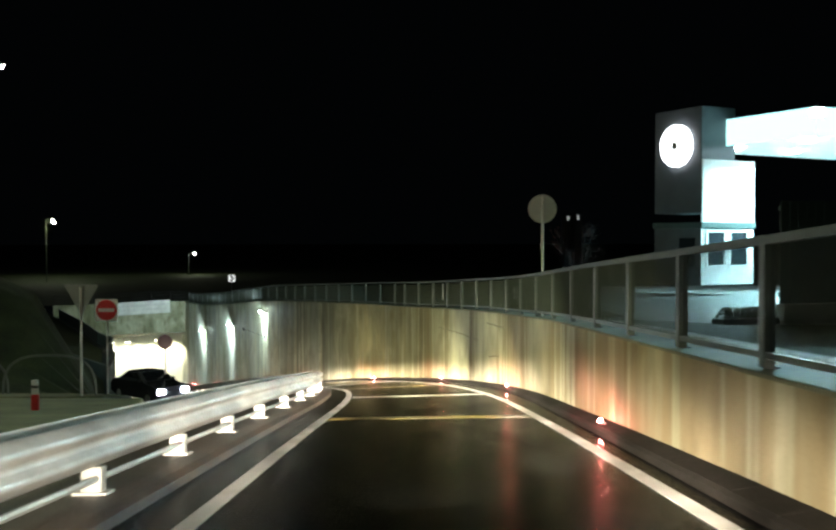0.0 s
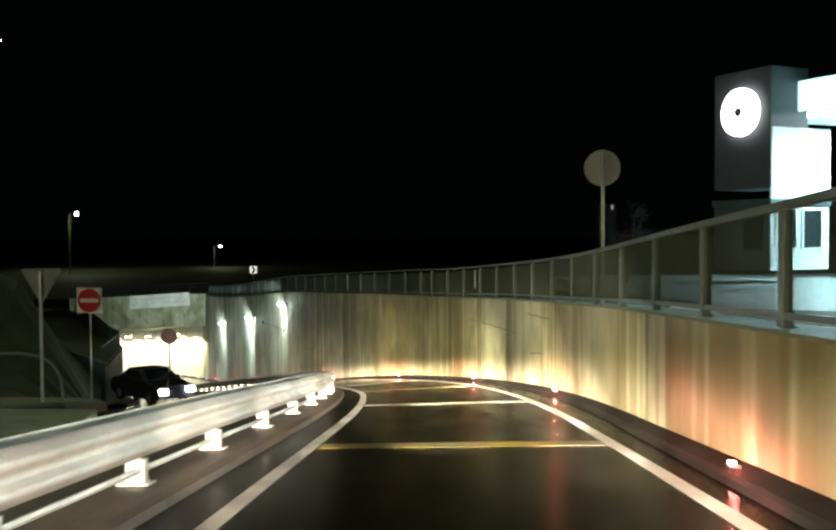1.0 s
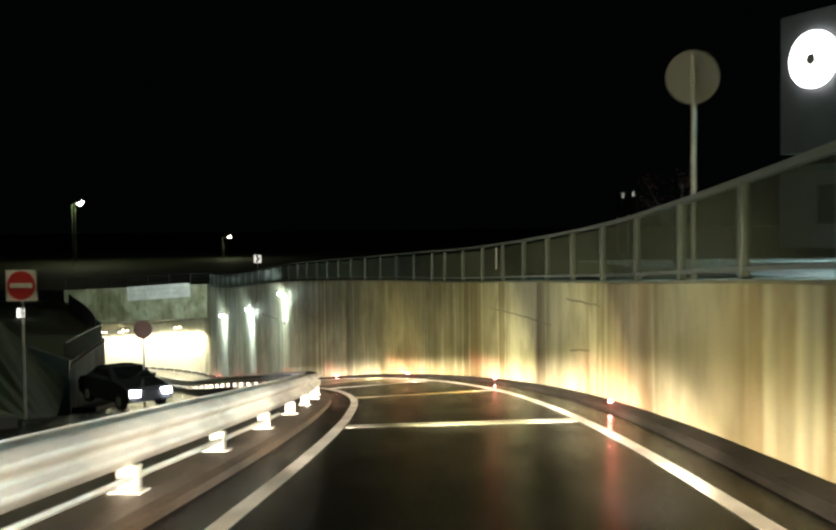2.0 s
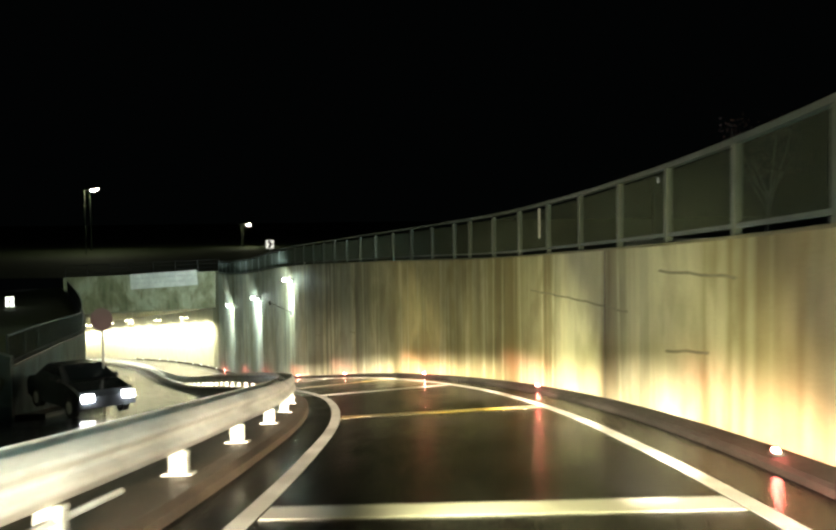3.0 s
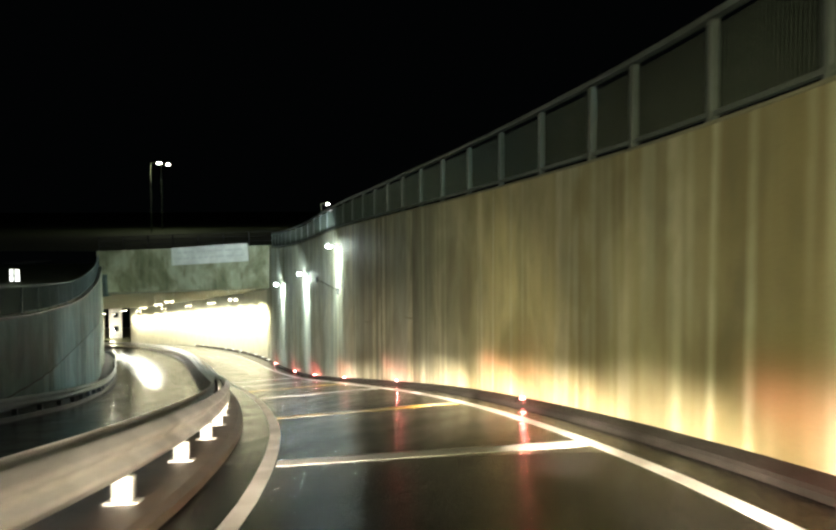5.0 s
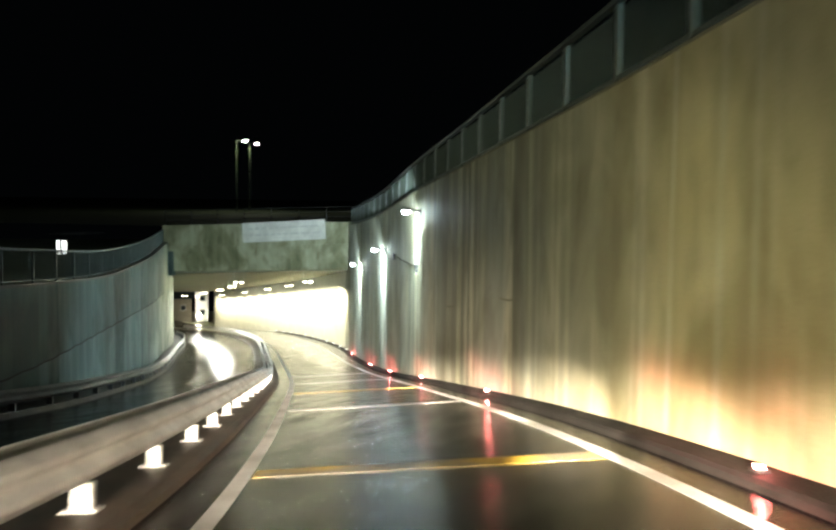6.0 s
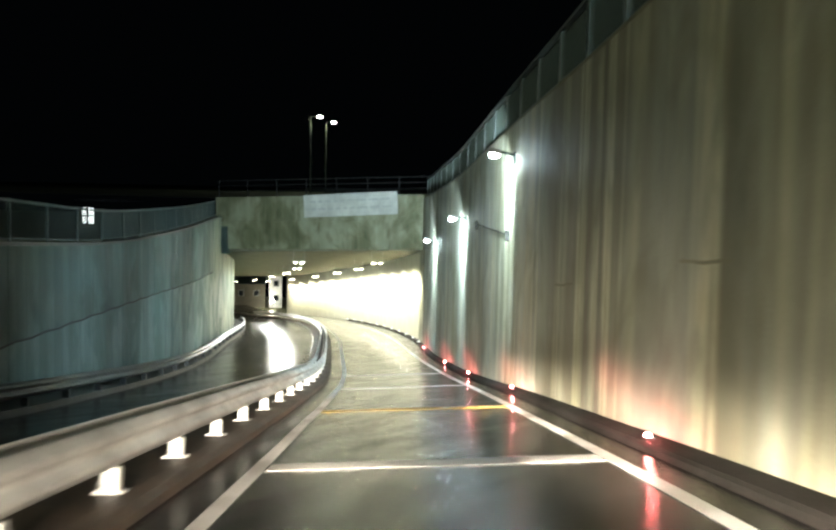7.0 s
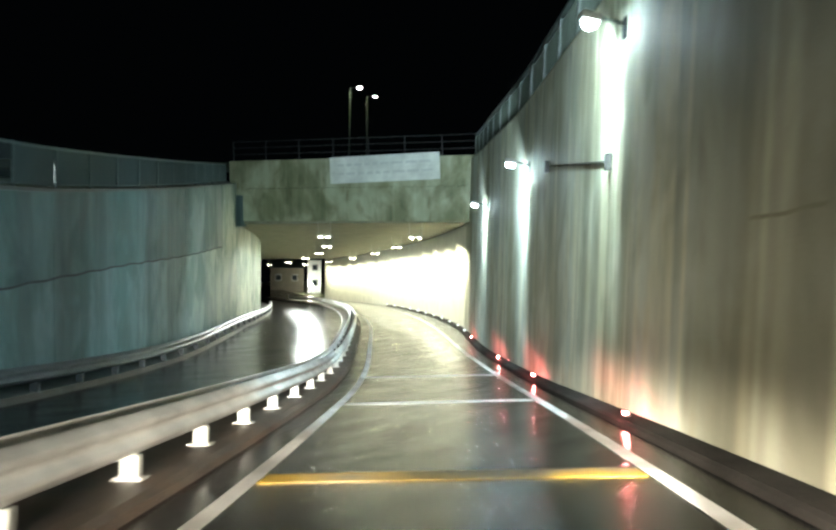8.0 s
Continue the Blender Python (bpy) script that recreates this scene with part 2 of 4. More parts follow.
def wet_asphalt():
    m = bpy.data.materials.new("wet_asphalt")
    m.use_nodes = True
    n, l = m.node_tree.nodes, m.node_tree.links
    b = n["Principled BSDF"]
    tex = n.new("ShaderNodeTexCoord")

    def nz(scale, detail):
        t = n.new("ShaderNodeTexNoise")
        t.inputs["Scale"].default_value, t.inputs["Detail"].default_value = scale, detail
        l.new(tex.outputs["Object"], t.inputs["Vector"])
        return t

    grit, patch = nz(120, 3), nz(0.8, 5)
    # specular level set to rise from y 42 to 78, weakening reflections uphill
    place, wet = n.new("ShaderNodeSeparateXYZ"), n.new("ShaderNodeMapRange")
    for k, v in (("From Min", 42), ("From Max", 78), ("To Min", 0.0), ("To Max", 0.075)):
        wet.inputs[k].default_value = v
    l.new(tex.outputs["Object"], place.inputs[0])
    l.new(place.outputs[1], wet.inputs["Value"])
    r = n.new("ShaderNodeValToRGB")
    r.color_ramp.elements[0].color, r.color_ramp.elements[1].color = (0.002, 0.002, 0.0024, 1), (0.006, 0.0057, 0.0057, 1)
    l.new(patch.outputs["Fac"], r.inputs[0])
    l.new(r.outputs[0], b.inputs["Base Color"])
    mr = n.new("ShaderNodeMapRange")
    mr.inputs["From Min"].default_value, mr.inputs["From Max"].default_value = 0.3, 0.7
    mr.inputs["To Min"].default_value, mr.inputs["To Max"].default_value = 0.11, 0.26
    film, lay = n.new("ShaderNodeTexNoise"), n.new("ShaderNodeMapping")
    lay.inputs["Scale"].default_value = (1.6, 0.35, 1)
    film.inputs["Scale"].default_value, film.inputs["Detail"].default_value = 1.4, 5
    l.new(tex.outputs["Object"], lay.inputs[0])
    l.new(lay.outputs[0], film.inputs["Vector"])
    # fine grain in the specular level thins the reflections
    speckle, total = n.new("ShaderNodeMapRange"), n.new("ShaderNodeMath")
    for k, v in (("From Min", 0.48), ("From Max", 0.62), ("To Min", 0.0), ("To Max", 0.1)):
        speckle.inputs[k].default_value = v
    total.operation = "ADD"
    l.new(grit.outputs["Fac"], speckle.inputs["Value"])
    l.new(speckle.outputs[0], total.inputs[0])
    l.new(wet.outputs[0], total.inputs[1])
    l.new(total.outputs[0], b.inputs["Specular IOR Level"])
    both = n.new("ShaderNodeMath")
    both.operation = "MULTIPLY_ADD"
    both.inputs[1].default_value, both.inputs[2].default_value = 0.75, 0.12
    l.new(film.outputs["Fac"], both.inputs[0])
    l.new(both.outputs[0], mr.inputs["Value"])
    l.new(mr.outputs[0], b.inputs["Roughness"])
    bp = n.new("ShaderNodeBump")
    bp.inputs["Strength"].default_value, bp.inputs["Distance"].default_value = 0.2, 0.006
    l.new(grit.outputs["Fac"], bp.inputs["Height"])
    l.new(bp.outputs[0], b.inputs["Normal"])
    return m


def worn_paint(name, fresh, worn, lo, hi):
    """Road paint worn by tyres in patches a metre or so long, with a fine grain of bare aggregate."""
    m = bpy.data.materials.new(name)
    m.use_nodes = True
    n, l = m.node_tree.nodes, m.node_tree.links
    b = n["Principled BSDF"]
    b.inputs["Roughness"].default_value = 0.4
    tex = n.new("ShaderNodeTexCoord")
    facs = []
    for scale, detail, a, c in ((0.9, 2, lo, hi), (45, 3, 0.3, 0.75)):
        t, r = n.new("ShaderNodeTexNoise"), n.new("ShaderNodeMapRange")
        t.inputs["Scale"].default_value, t.inputs["Detail"].default_value = scale, detail
        r.inputs["From Min"].default_value, r.inputs["From Max"].default_value = a, c
        l.new(tex.outputs["Object"], t.inputs["Vector"])
        l.new(t.outputs["Fac"], r.inputs["Value"])
        facs.append(r.outputs[0])
    patch, grit = n.new("ShaderNodeMixRGB"), n.new("ShaderNodeMixRGB")
    patch.inputs[1].default_value, patch.inputs[2].default_value = (*worn, 1), (*fresh, 1)
    grit.blend_type = "MULTIPLY"
    grit.inputs[2].default_value = (0.72, 0.72, 0.72, 1)
    l.new(facs[0], patch.inputs[0])
    l.new(facs[1], grit.inputs[0])
    l.new(patch.outputs[0], grit.inputs[1])
    l.new(grit.outputs[0], b.inputs["Base Color"])
    return m


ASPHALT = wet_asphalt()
TAN, CREAM, OCHRE, DEEP, GREY, DUN = (0.44, 0.36, 0.215), (0.62, 0.62, 0.46), (0.47, 0.43, 0.26), (0.37, 0.335, 0.19), (0.50, 0.54, 0.47), (0.31, 0.31, 0.25)
STRETCHES = ((0, TAN), (19, TAN), (23, CREAM), (25, TAN), (29, CREAM), (32.7, CREAM), (33.05, (0.2, 0.17, 0.1)), (33.3, (0.2, 0.17, 0.1)), (33.7, CREAM), (38, CREAM), (39.5, DEEP), (44.5, DEEP), (47, OCHRE), (51.5, OCHRE), (53, (0.43, 0.41, 0.29)), (55, (0.43, 0.42, 0.32)), (58, (0.43, 0.45, 0.38)), (61, (0.43, 0.45, 0.38)), (63, DUN), (66, DUN), (70, GREY), (118, GREY))
# stretches of old run-off, pale or dark: chainage, half width, tone
RUNS = ((30.8, 0.7, 0.72), (43.1, 0.4, 1.3), (44.7, 0.3, 1.5), (49.45, 0.5, 1.35), (52.9, 0.5, 1.3), (55.7, 0.5, 0.72), (57.8, 0.5, 0.7), (63.1, 0.6, 0.74), (67.3, 0.7, 0.7), (69.5, 0.6, 0.74))
RUNS_L = ((66.0, 0.8, 0.7), (70.0, 0.5, 0.6), (74.0, 0.7, 0.7), (79.3, 0.6, 0.55), (81.4, 0.5, 0.5), (84.0, 0.35, 0.65), (86.6, 0.5, 1.25), (89.5, 0.4, 0.62), (93.0, 0.45, 0.65), (97.5, 0.6, 1.3))
WALL = streaked("weathered_concrete", STRETCHES, (0.52, 0.47, 0.32), (0.68, 0.67, 0.50), 1.0, 0.75, RUNS)
# paler from s 90 to 106: the tunnel's light put into both colours
WALL_L = streaked("damp_concrete_lit_end", ((0, (0.145, 0.22, 0.215)), (90, (0.145, 0.22, 0.215)), (106, (0.42, 0.44, 0.35))), (0.38, 0.44, 0.44), (0.24, 0.30, 0.30), 0.4, 1.1, RUNS_L, (0.5, 0.6, 0.58))
WALL_LU = streaked("upper_lift_concrete_lit_end", ((0, (0.085, 0.145, 0.14)), (92, (0.085, 0.145, 0.14)), (106, (0.22, 0.25, 0.21))), (0.38, 0.44, 0.44), (0.24, 0.30, 0.30), 0.25, 1.1, RUNS_L, (0.5, 0.6, 0.58))
PORTAL = streaked("portal_concrete", ((0, (0.36, 0.37, 0.25)), (120, (0.36, 0.37, 0.25))), (0.42, 0.42, 0.3), (0.6, 0.6, 0.46), 0.45, 1.0, (), (0.5, 0.5, 0.4))
SOFFIT = material("dark_soffit_concrete", (0.2, 0.195, 0.13), 0.7, vary=0.3)
TUNNEL_WALL = material("pale_tunnel_lining", (0.72, 0.71, 0.62), 0.5, vary=0.12)
CONCRETE = material("kerb_concrete", (0.12, 0.11, 0.095), 0.5, vary=0.3, bump=0.3)
KERB = material("worn_kerb_stone", (0.017, 0.015, 0.013), 0.85, vary=0.5, bump=0.5, spec=0.08, fine=30)
PAVING = material("wet_forecourt_concrete", (0.26, 0.27, 0.26), 0.35, vary=0.25, bump=0.2)
GRIMY = material("grimy_kerb_stone", (0.03, 0.027, 0.023), 0.55, vary=0.6, bump=0.3, fine=60)
BROWN = material("dirty_kerb_concrete", (0.06, 0.043, 0.03), 0.5, vary=0.7, bump=0.8, fine=30)
WHITE_PAINT = worn_paint("white_road_paint", (0.64, 0.63, 0.6), (0.38, 0.37, 0.34), 0.4, 0.6)
YELLOW_PAINT = worn_paint("yellow_road_paint", (0.5, 0.32, 0.03), (0.15, 0.125, 0.08), 0.45, 0.64)
GALV = material("galvanised_steel", (0.56, 0.56, 0.53), 0.5, 0.35, vary=0.3)
DULL_STEEL = material("dull_wet_steel", (0.075, 0.085, 0.09), 0.4, 0.3, vary=0.25)
RAIL_LIGHT = material("pale_railing_steel", (0.12, 0.14, 0.13), 0.45, 0.3, vary=0.2)
RAIL = material("railing_steel", (0.055, 0.068, 0.054), 0.6, 0.0, vary=0.2, spec=0.2)
RAIL_DARK = material("dark_railing_steel", (0.04, 0.06, 0.058), 0.5, 0.3, vary=0.2)
WHITE = material("white_reflector", (0.7, 0.7, 0.68), 0.35, vary=0.08)
# darker copy of the sign grey, with back-lit shade put into its colour
DIM_BACK = material("backlit_shade_grey", (0.16, 0.165, 0.15), 0.6, 0.1, vary=0.2)
SIGN_BACK = material("sign_back_grey", (0.42, 0.43, 0.40), 0.5, 0.2, vary=0.12)
BOARD_GREY = material("weathered_white_board", (0.62, 0.63, 0.58), 0.5, vary=0.25)
FADED = material("faded_print", (0.52, 0.53, 0.5), 0.5, vary=0.1)
SIGN_RED = material("sign_red", (0.62, 0.03, 0.03), 0.35, vary=0.08)
DULL_RED = material("faded_sign_red", (0.24, 0.15, 0.135), 0.5, vary=0.15)
SIGN_WHITE = material("sign_white", (0.8, 0.8, 0.78), 0.35, vary=0.06)
CABLE = material("dull_grey_cable", (0.06, 0.06, 0.055), 0.9, vary=0.2, spec=0.05)
BLACK = material("black_plastic", (0.02, 0.02, 0.02), 0.45, vary=0.2)
BROWN_PLASTER = material("brown_plaster", (0.14, 0.125, 0.09), 0.7, vary=0.2)
RED_LEAF = material("reddish_leaves", (0.05, 0.017, 0.013), 0.6, vary=0.4)
GRASS = material("dark_grass", (0.04, 0.055, 0.022), 0.85, vary=0.5, bump=0.6, fine=14)
SOIL = material("gravelly_verge", (0.12, 0.125, 0.065), 0.7, vary=0.45, bump=0.5, fine=20)
PANEL = material("wet_teal_panel", (0.016, 0.03, 0.03), 0.6, vary=0.45, scale=4, fine=12)
DARK_WALL = material("dark_green_panel", (0.05, 0.08, 0.075), 0.55, vary=0.25)
PLASTER = material("white_plaster", (0.78, 0.78, 0.76), 0.6, vary=0.06)
GREY_PLASTER = material("grey_plaster", (0.09, 0.10, 0.11), 0.6, vary=0.12)
CARPAINT = material("dark_car_paint", (0.05, 0.055, 0.06), 0.2, vary=0.1)
GLASS = material("dark_window_glass", (0.02, 0.025, 0.03), 0.08, vary=0.05)
RUBBER = material("tyre_rubber", (0.02, 0.02, 0.02), 0.8, vary=0.2)
RED_GLOW = glow("red_marker_lens", (1.0, 0.16, 0.14), 600)
LED_GLOW = glow("cold_led_lens", LED, 300)
TUBE_GLOW = glow("tunnel_tube", TUNNEL, 45)
STREET_GLOW = glow("street_lamp_lens", (0.95, 1.0, 0.8), 120)
HEAD_GLOW = glow("car_headlight_lens", (0.82, 0.88, 1.0), 110)
SIGN_GLOW = glow("backlit_sign_face", (0.9, 0.96, 1.0), 6)
CANOPY_GLOW = glow("lit_canopy_fascia", (0.5, 1.0, 1.0), 1.9)
# emission stands in for light on the chevron plate, which holds no lamp
BOARD_GLOW = glow("self_glowing_board", (0.95, 1.0, 0.96), 0.9)
DIM_GLOW = glow("dim_window", (0.9, 1.0, 0.95), 0.5)
WINDOW_GLOW = glow("lit_window_and_reflector", (0.9, 1.0, 0.95), 3)


# ================= mesh helpers =================
def mesh_ob(name, bm, mat, parent=None, label="", m=None):
    me = bpy.data.meshes.new(name)
    bmesh.ops.recalc_face_normals(bm, faces=bm.faces[:])
    bm.to_mesh(me)
    bm.free()
    for k in mat if isinstance(mat, (list, tuple)) else (mat,):
        me.materials.append(k)
    ob = new(name, me)
    if m is not None:
        ob.matrix_world = m
    if parent is not None:
        ob.parent = parent
    if label:
        ob["label"] = label
    return ob


def part(name, bm, mat, parent, label="", m=None):
    return mesh_ob(name, bm, mat, parent, label, m)


def again(ob, m):
    """The same piece once more, at the pose m under the same parent."""
    c = ob.copy()
    scene.collection.objects.link(c)
    c.matrix_basis = m
    return c


def thing(name, m, label, category, group="", kind=""):
    ob = new(name)
    ob.empty_display_size = 0.2
    ob.matrix_world = m
    return tagged(ob, label, category, group, kind)


def box(bm, c, size, rot=None, bevel=0.0):
    r = bmesh.ops.create_cube(bm, size=1.0)
    vs = r["verts"]
    mm = Matrix.Translation(c) @ (rot or Matrix.Identity(4)) @ Matrix.Diagonal((*size, 1))
    bmesh.ops.transform(bm, matrix=mm, verts=vs)
    if bevel:
        es = list({e for v in vs for e in v.link_edges})
        bmesh.ops.bevel(bm, geom=es, offset=bevel, segments=2, affect="EDGES", profile=0.5)
    return bm


def rod(bm, a, b, r, n=10, r2=None):
    a, b = Vector(a), Vector(b)
    d = b - a
    mm = Matrix.Translation((a + b) / 2) @ d.to_track_quat("Z", "Y").to_matrix().to_4x4()
    bmesh.ops.create_cone(bm, cap_ends=True, segments=n, radius1=r, radius2=r if r2 is None else r2, depth=d.length, matrix=mm)
    return bm


def disc(bm, c, r, t, axis, n=40):
    c, axis = Vector(c), Vector(axis).normalized()
    return rod(bm, c - axis * t / 2, c + axis * t / 2, r, n)


def new_bm():
    return bmesh.new()


def sweep(s_list, profile, closed=True, caps=True):
    """A strip along the ramp. profile(s): (o, z) pairs. The map's u runs along, v round the profile."""
    bm = bmesh.new()
    uvl = bm.loops.layers.uv.new("UVMap")
    rows, vv = [], []
    for s in s_list:
        p = profile(s)
        rows.append([bm.verts.new((*at(s, o)[:2], z)) for o, z in p])
        q = p + [p[0]]
        vv.append(np.r_[0, np.cumsum([math.dist(q[i], q[i + 1]) for i in range(len(p))])])
    n = len(rows[0])
    for i in range(len(rows) - 1):
        for j in range(n if closed else n - 1):
            k = (j + 1) % n
            f = bm.faces.new((rows[i][j], rows[i + 1][j], rows[i + 1][k], rows[i][k]))
            for lp, (a, b) in zip(f.loops, ((i, j), (i + 1, j), (i + 1, j + 1), (i, j + 1))):
                lp[uvl].uv = (s_list[a], vv[a][b])
    if closed and caps:
        bm.faces.new(rows[0])
        bm.faces.new(rows[-1])
    return bm


def span(a, b, step=1.0):
    n = max(2, int(round((b - a) / step)) + 1)
    return [float(v) for v in np.linspace(a, b, n)]


def along(s, o=0.0, h=0.0, flat=False):
    """A pose on the ramp: local y along the road, x to its right."""
    p = at(s, o, h)
    return pose(p.x, p.y, p.z, 0 if flat else grade(s), 0, heading(s))


# ================= road =================
road = mesh_ob("road", sweep(span(-45, 260, 1.0), lambda s: [(o, surf(s, o)) for o in (-3.2, -1.5, 0, wall_o(s) - 0.05)], closed=False), ASPHALT)
tagged(road, "wet dark asphalt ramp curving down into the underpass", "road", kind="structure")

road_far = mesh_ob("road_far", sweep(span(-45, 260, 1.0), lambda s: [(-10.4 if s < 60 else left_o(s) + 0.05, left_z(s)), (-6, left_z(s)), (-3.25, left_z(s))], closed=False), ASPHALT)
tagged(road_far, "wet black asphalt lane that climbs out of the underpass", "road", kind="structure")


def paint(s0, s1, o0, o1, step=1.0):
    """A painted strip, a few millimetres thick."""
    return sweep(span(s0, s1, step), lambda s: [(o + drift(s), surf(s, o) + h) for o, h in ((o0, 0.004), (o1, 0.004), (o1, 0.009), (o0, 0.009))])


for o in (-1.79, 1.65):
    ob = mesh_ob("edge_line", paint(-45, 200, o, o + 0.15), WHITE_PAINT)
    tagged(ob, "worn white edge line painted on the wet asphalt", "road marking", "edge lines of the ramp", "structure")
CROSS = ((15.9, 1), (24.3, 0), (33.55, 1), (42.6, 0), (49.9, 1), (59.15, 0), (66.9, 1), (75.4, 0), (83.4, 0))
for s, yellow in CROSS:
    ob = mesh_ob("rumble_strip", paint(s - 0.25, s + 0.25, -1.62, 1.63, 0.25), YELLOW_PAINT if yellow else WHITE_PAINT)
    tagged(ob, "worn %s rumble strip painted across the wet lane" % ("yellow" if yellow else "white"), "road marking", "rumble strips across the lane", "structure")

# ================= right-hand retaining wall =================
wall_right = thing("wall_right", Matrix.Identity(4), "tall weathered concrete retaining wall with run-off streaks", "wall", kind="structure")
JOINTS = [-45, -31, -18, -8, 3.2, 13.0, 23.5, 33.17, 43.5, 53.5, 63.3, 73.3, 83.5, 93.5, S_PORTAL + 1]
for a, b in zip(JOINTS[:-1], JOINTS[1:]):
    part("wall_panel", sweep(span(a + 0.004, b - 0.004, 0.6), lambda s: [(wall_o(s), road_z(s) - 0.4), (wall_o(s), wall_top(s)), (wall_o(s) + 0.08, wall_top(s)), (wall_o(s) + 0.08, road_z(s) - 0.4)]), WALL, wall_right)
part("core", sweep(span(-45, S_PORTAL + 1, 1.0), lambda s: [(wall_o(s) + 0.084, road_z(s) - 0.4), (wall_o(s) + 0.084, wall_top(s)), (wall_o(s) + 0.4, wall_top(s)), (wall_o(s) + 0.4, road_z(s) - 0.4)]), CONCRETE, wall_right)
# added strip; its dark colour draws the shadow line under the railing
part("coping", sweep(span(-45, S_PORTAL + 1, 0.8), lambda s: [(wall_o(s) - 0.006, wall_top(s) + 0.003), (wall_o(s) - 0.006, wall_top(s) + 0.035), (wall_o(s) + 0.43, wall_top(s) + 0.06), (wall_o(s) + 0.43, wall_top(s) + 0.003)]), SOFFIT, wall_right, "coping coloured dark for the shade line under the railing")

# day joints and the dark run-off at one expansion joint
for a, b, h0, h1 in ((31.9, 38.2, 1.52, 2.2), (28.4, 30.1, 0.97, 0.97), (27.5, 30.4, 1.75, 2.02), (58.0, 59.5, 1.92, 2.04), (65.4, 67.0, 2.17, 2.25)):
    part("day_joint", sweep(span(a, b, 0.4), lambda s: [(wall_o(s) - 0.003, road_z(s) + h0 + (h1 - h0) * (s - a) / (b - a) + e + 0.012 * math.sin(5 * s)) for e in (0.0, 0.035)] + [(wall_o(s) + 0.02, road_z(s) + h0 + (h1 - h0) * (s - a) / (b - a) + e) for e in (0.035, 0.0)]), SOFFIT, wall_right, "dark ragged joint line")
part("joint_seal", sweep([33.14, 33.17, 33.2], lambda s: [(wall_o(s) - 0.004, road_z(s)), (wall_o(s) - 0.004, wall_top(s) - 0.02), (wall_o(s) + 0.03, wall_top(s) - 0.02), (wall_o(s) + 0.03, road_z(s))]), BROWN, wall_right, "dark stained joint seal")

# kerb stones along the wall's foot
kerb_right = thing("kerb_right", Matrix.Identity(4), "low grey concrete kerb along the foot of the wall", "kerb", kind="structure")
rnd = random.Random(5)
for k in range(160):
    a, dz, dx = -8 + 1.0 * k, rnd.uniform(-0.0015, 0.0015), rnd.uniform(-0.0015, 0.0015)
    part("kerb_stone", sweep([a + 0.0015, a + 0.5, a + 0.9985], lambda s: [(wall_o(s) - 0.3 + dx, surf(s, 2.2) - 0.1), (wall_o(s) - 0.28 + dx, surf(s, 2.2) + 0.06 + dz), (wall_o(s) - 0.24 + dx, surf(s, 2.2) + 0.09 + dz), (wall_o(s) - 0.004, surf(s, 2.2) + 0.13 + dz), (wall_o(s) - 0.004, surf(s, 2.2) - 0.1)]), KERB, kerb_right)

# railing on the wall
railing = thing("railing_right", Matrix.Identity(4), "grey steel railing with upright bars on the wall", "railing")
idx = np.arange(-10, 44)
POSTS = np.interp(idx, (-10, 1, 3, 7, 9, 11, 13, 15, 16, 17, 44), (-18, 9.9, 15.0, 25.4, 30.45, 35.1, 39.5, 43.85, 45.4, 47.8, 115.3))
POSTS = [float(s) for s in POSTS if s < S_PORTAL]


def rail_h(s):
    """Height of the handrail over the wall's top."""
    return float(np.interp(s, (20, 45), (1.02, 1.11)))


post_mesh = None
for s in POSTS:
    m = pose(*at(s, wall_o(s) + 0.14)[:2], wall_top(s) + 0.05, 0, 0, heading(s))
    if post_mesh is None:
        bm = new_bm()
        box(bm, (0, 0, 0.5), (0.09, 0.13, 1.0), bevel=0.008)
        box(bm, (0.03, 0, 0.006), (0.1, 0.12, 0.012))
        post_mesh = part("post", bm, RAIL_LIGHT, railing, m=m)
    else:
        again(post_mesh, m)


def thin_bars(spots, z0, z1, w):
    """Many thin upright bars in one go."""
    verts, faces = [], []
    for p, zb in spots:
        n = len(verts)
        verts += [(p.x + dx, p.y + dy, zb + z) for z in (z0, z1) for dx, dy in ((-w, -w), (w, -w), (w, w), (-w, w))]
        faces += [(n, n + 1, n + 5, n + 4), (n + 1, n + 2, n + 6, n + 5), (n + 2, n + 3, n + 7, n + 6), (n + 3, n, n + 4, n + 7)]
    bm = bmesh.new()
    me = bpy.data.meshes.new("bars")
    me.from_pydata(verts, [], faces)
    bm.from_mesh(me)
    bpy.data.meshes.remove(me)
    return bm


ss = np.arange(max(POSTS[0], -6) + 0.05, POSTS[-1], 0.075)
ob = part("bar_infill", thin_bars([(at(s, wall_o(s) + 0.14), wall_top(s)) for s in ss], 0.17, 0.98, 0.005), RAIL, railing, "thin upright steel bars")
tagged(ob, kind="stuff")
for name_, level, h0, h1, w in (("handrail", rail_h, -0.04, 0.025, 0.05), ("bottom_rail", lambda s: 0.0, 0.12, 0.17, 0.03)):
    part(name_, sweep(span(POSTS[0], POSTS[-1], 0.8), lambda s: [(wall_o(s) + 0.14 + x, wall_top(s) + level(s) + h) for x, h in ((-w, h0), (-w, h1), (w, h1), (w, h0))]), RAIL_LIGHT, railing)
bm = new_bm()
box(bm, (0, 0, 0), (0.012, 0.16, 0.62), bevel=0.004)
part("reflector_plate", bm, WHITE, railing, "white reflective plate", m=pose(*at(37.7, wall_o(37.7) + 0.06)[:2], wall_top(37.7) + 0.68, 0, 0, heading(37.7)))

# red marker lamps at the wall's foot
first = None
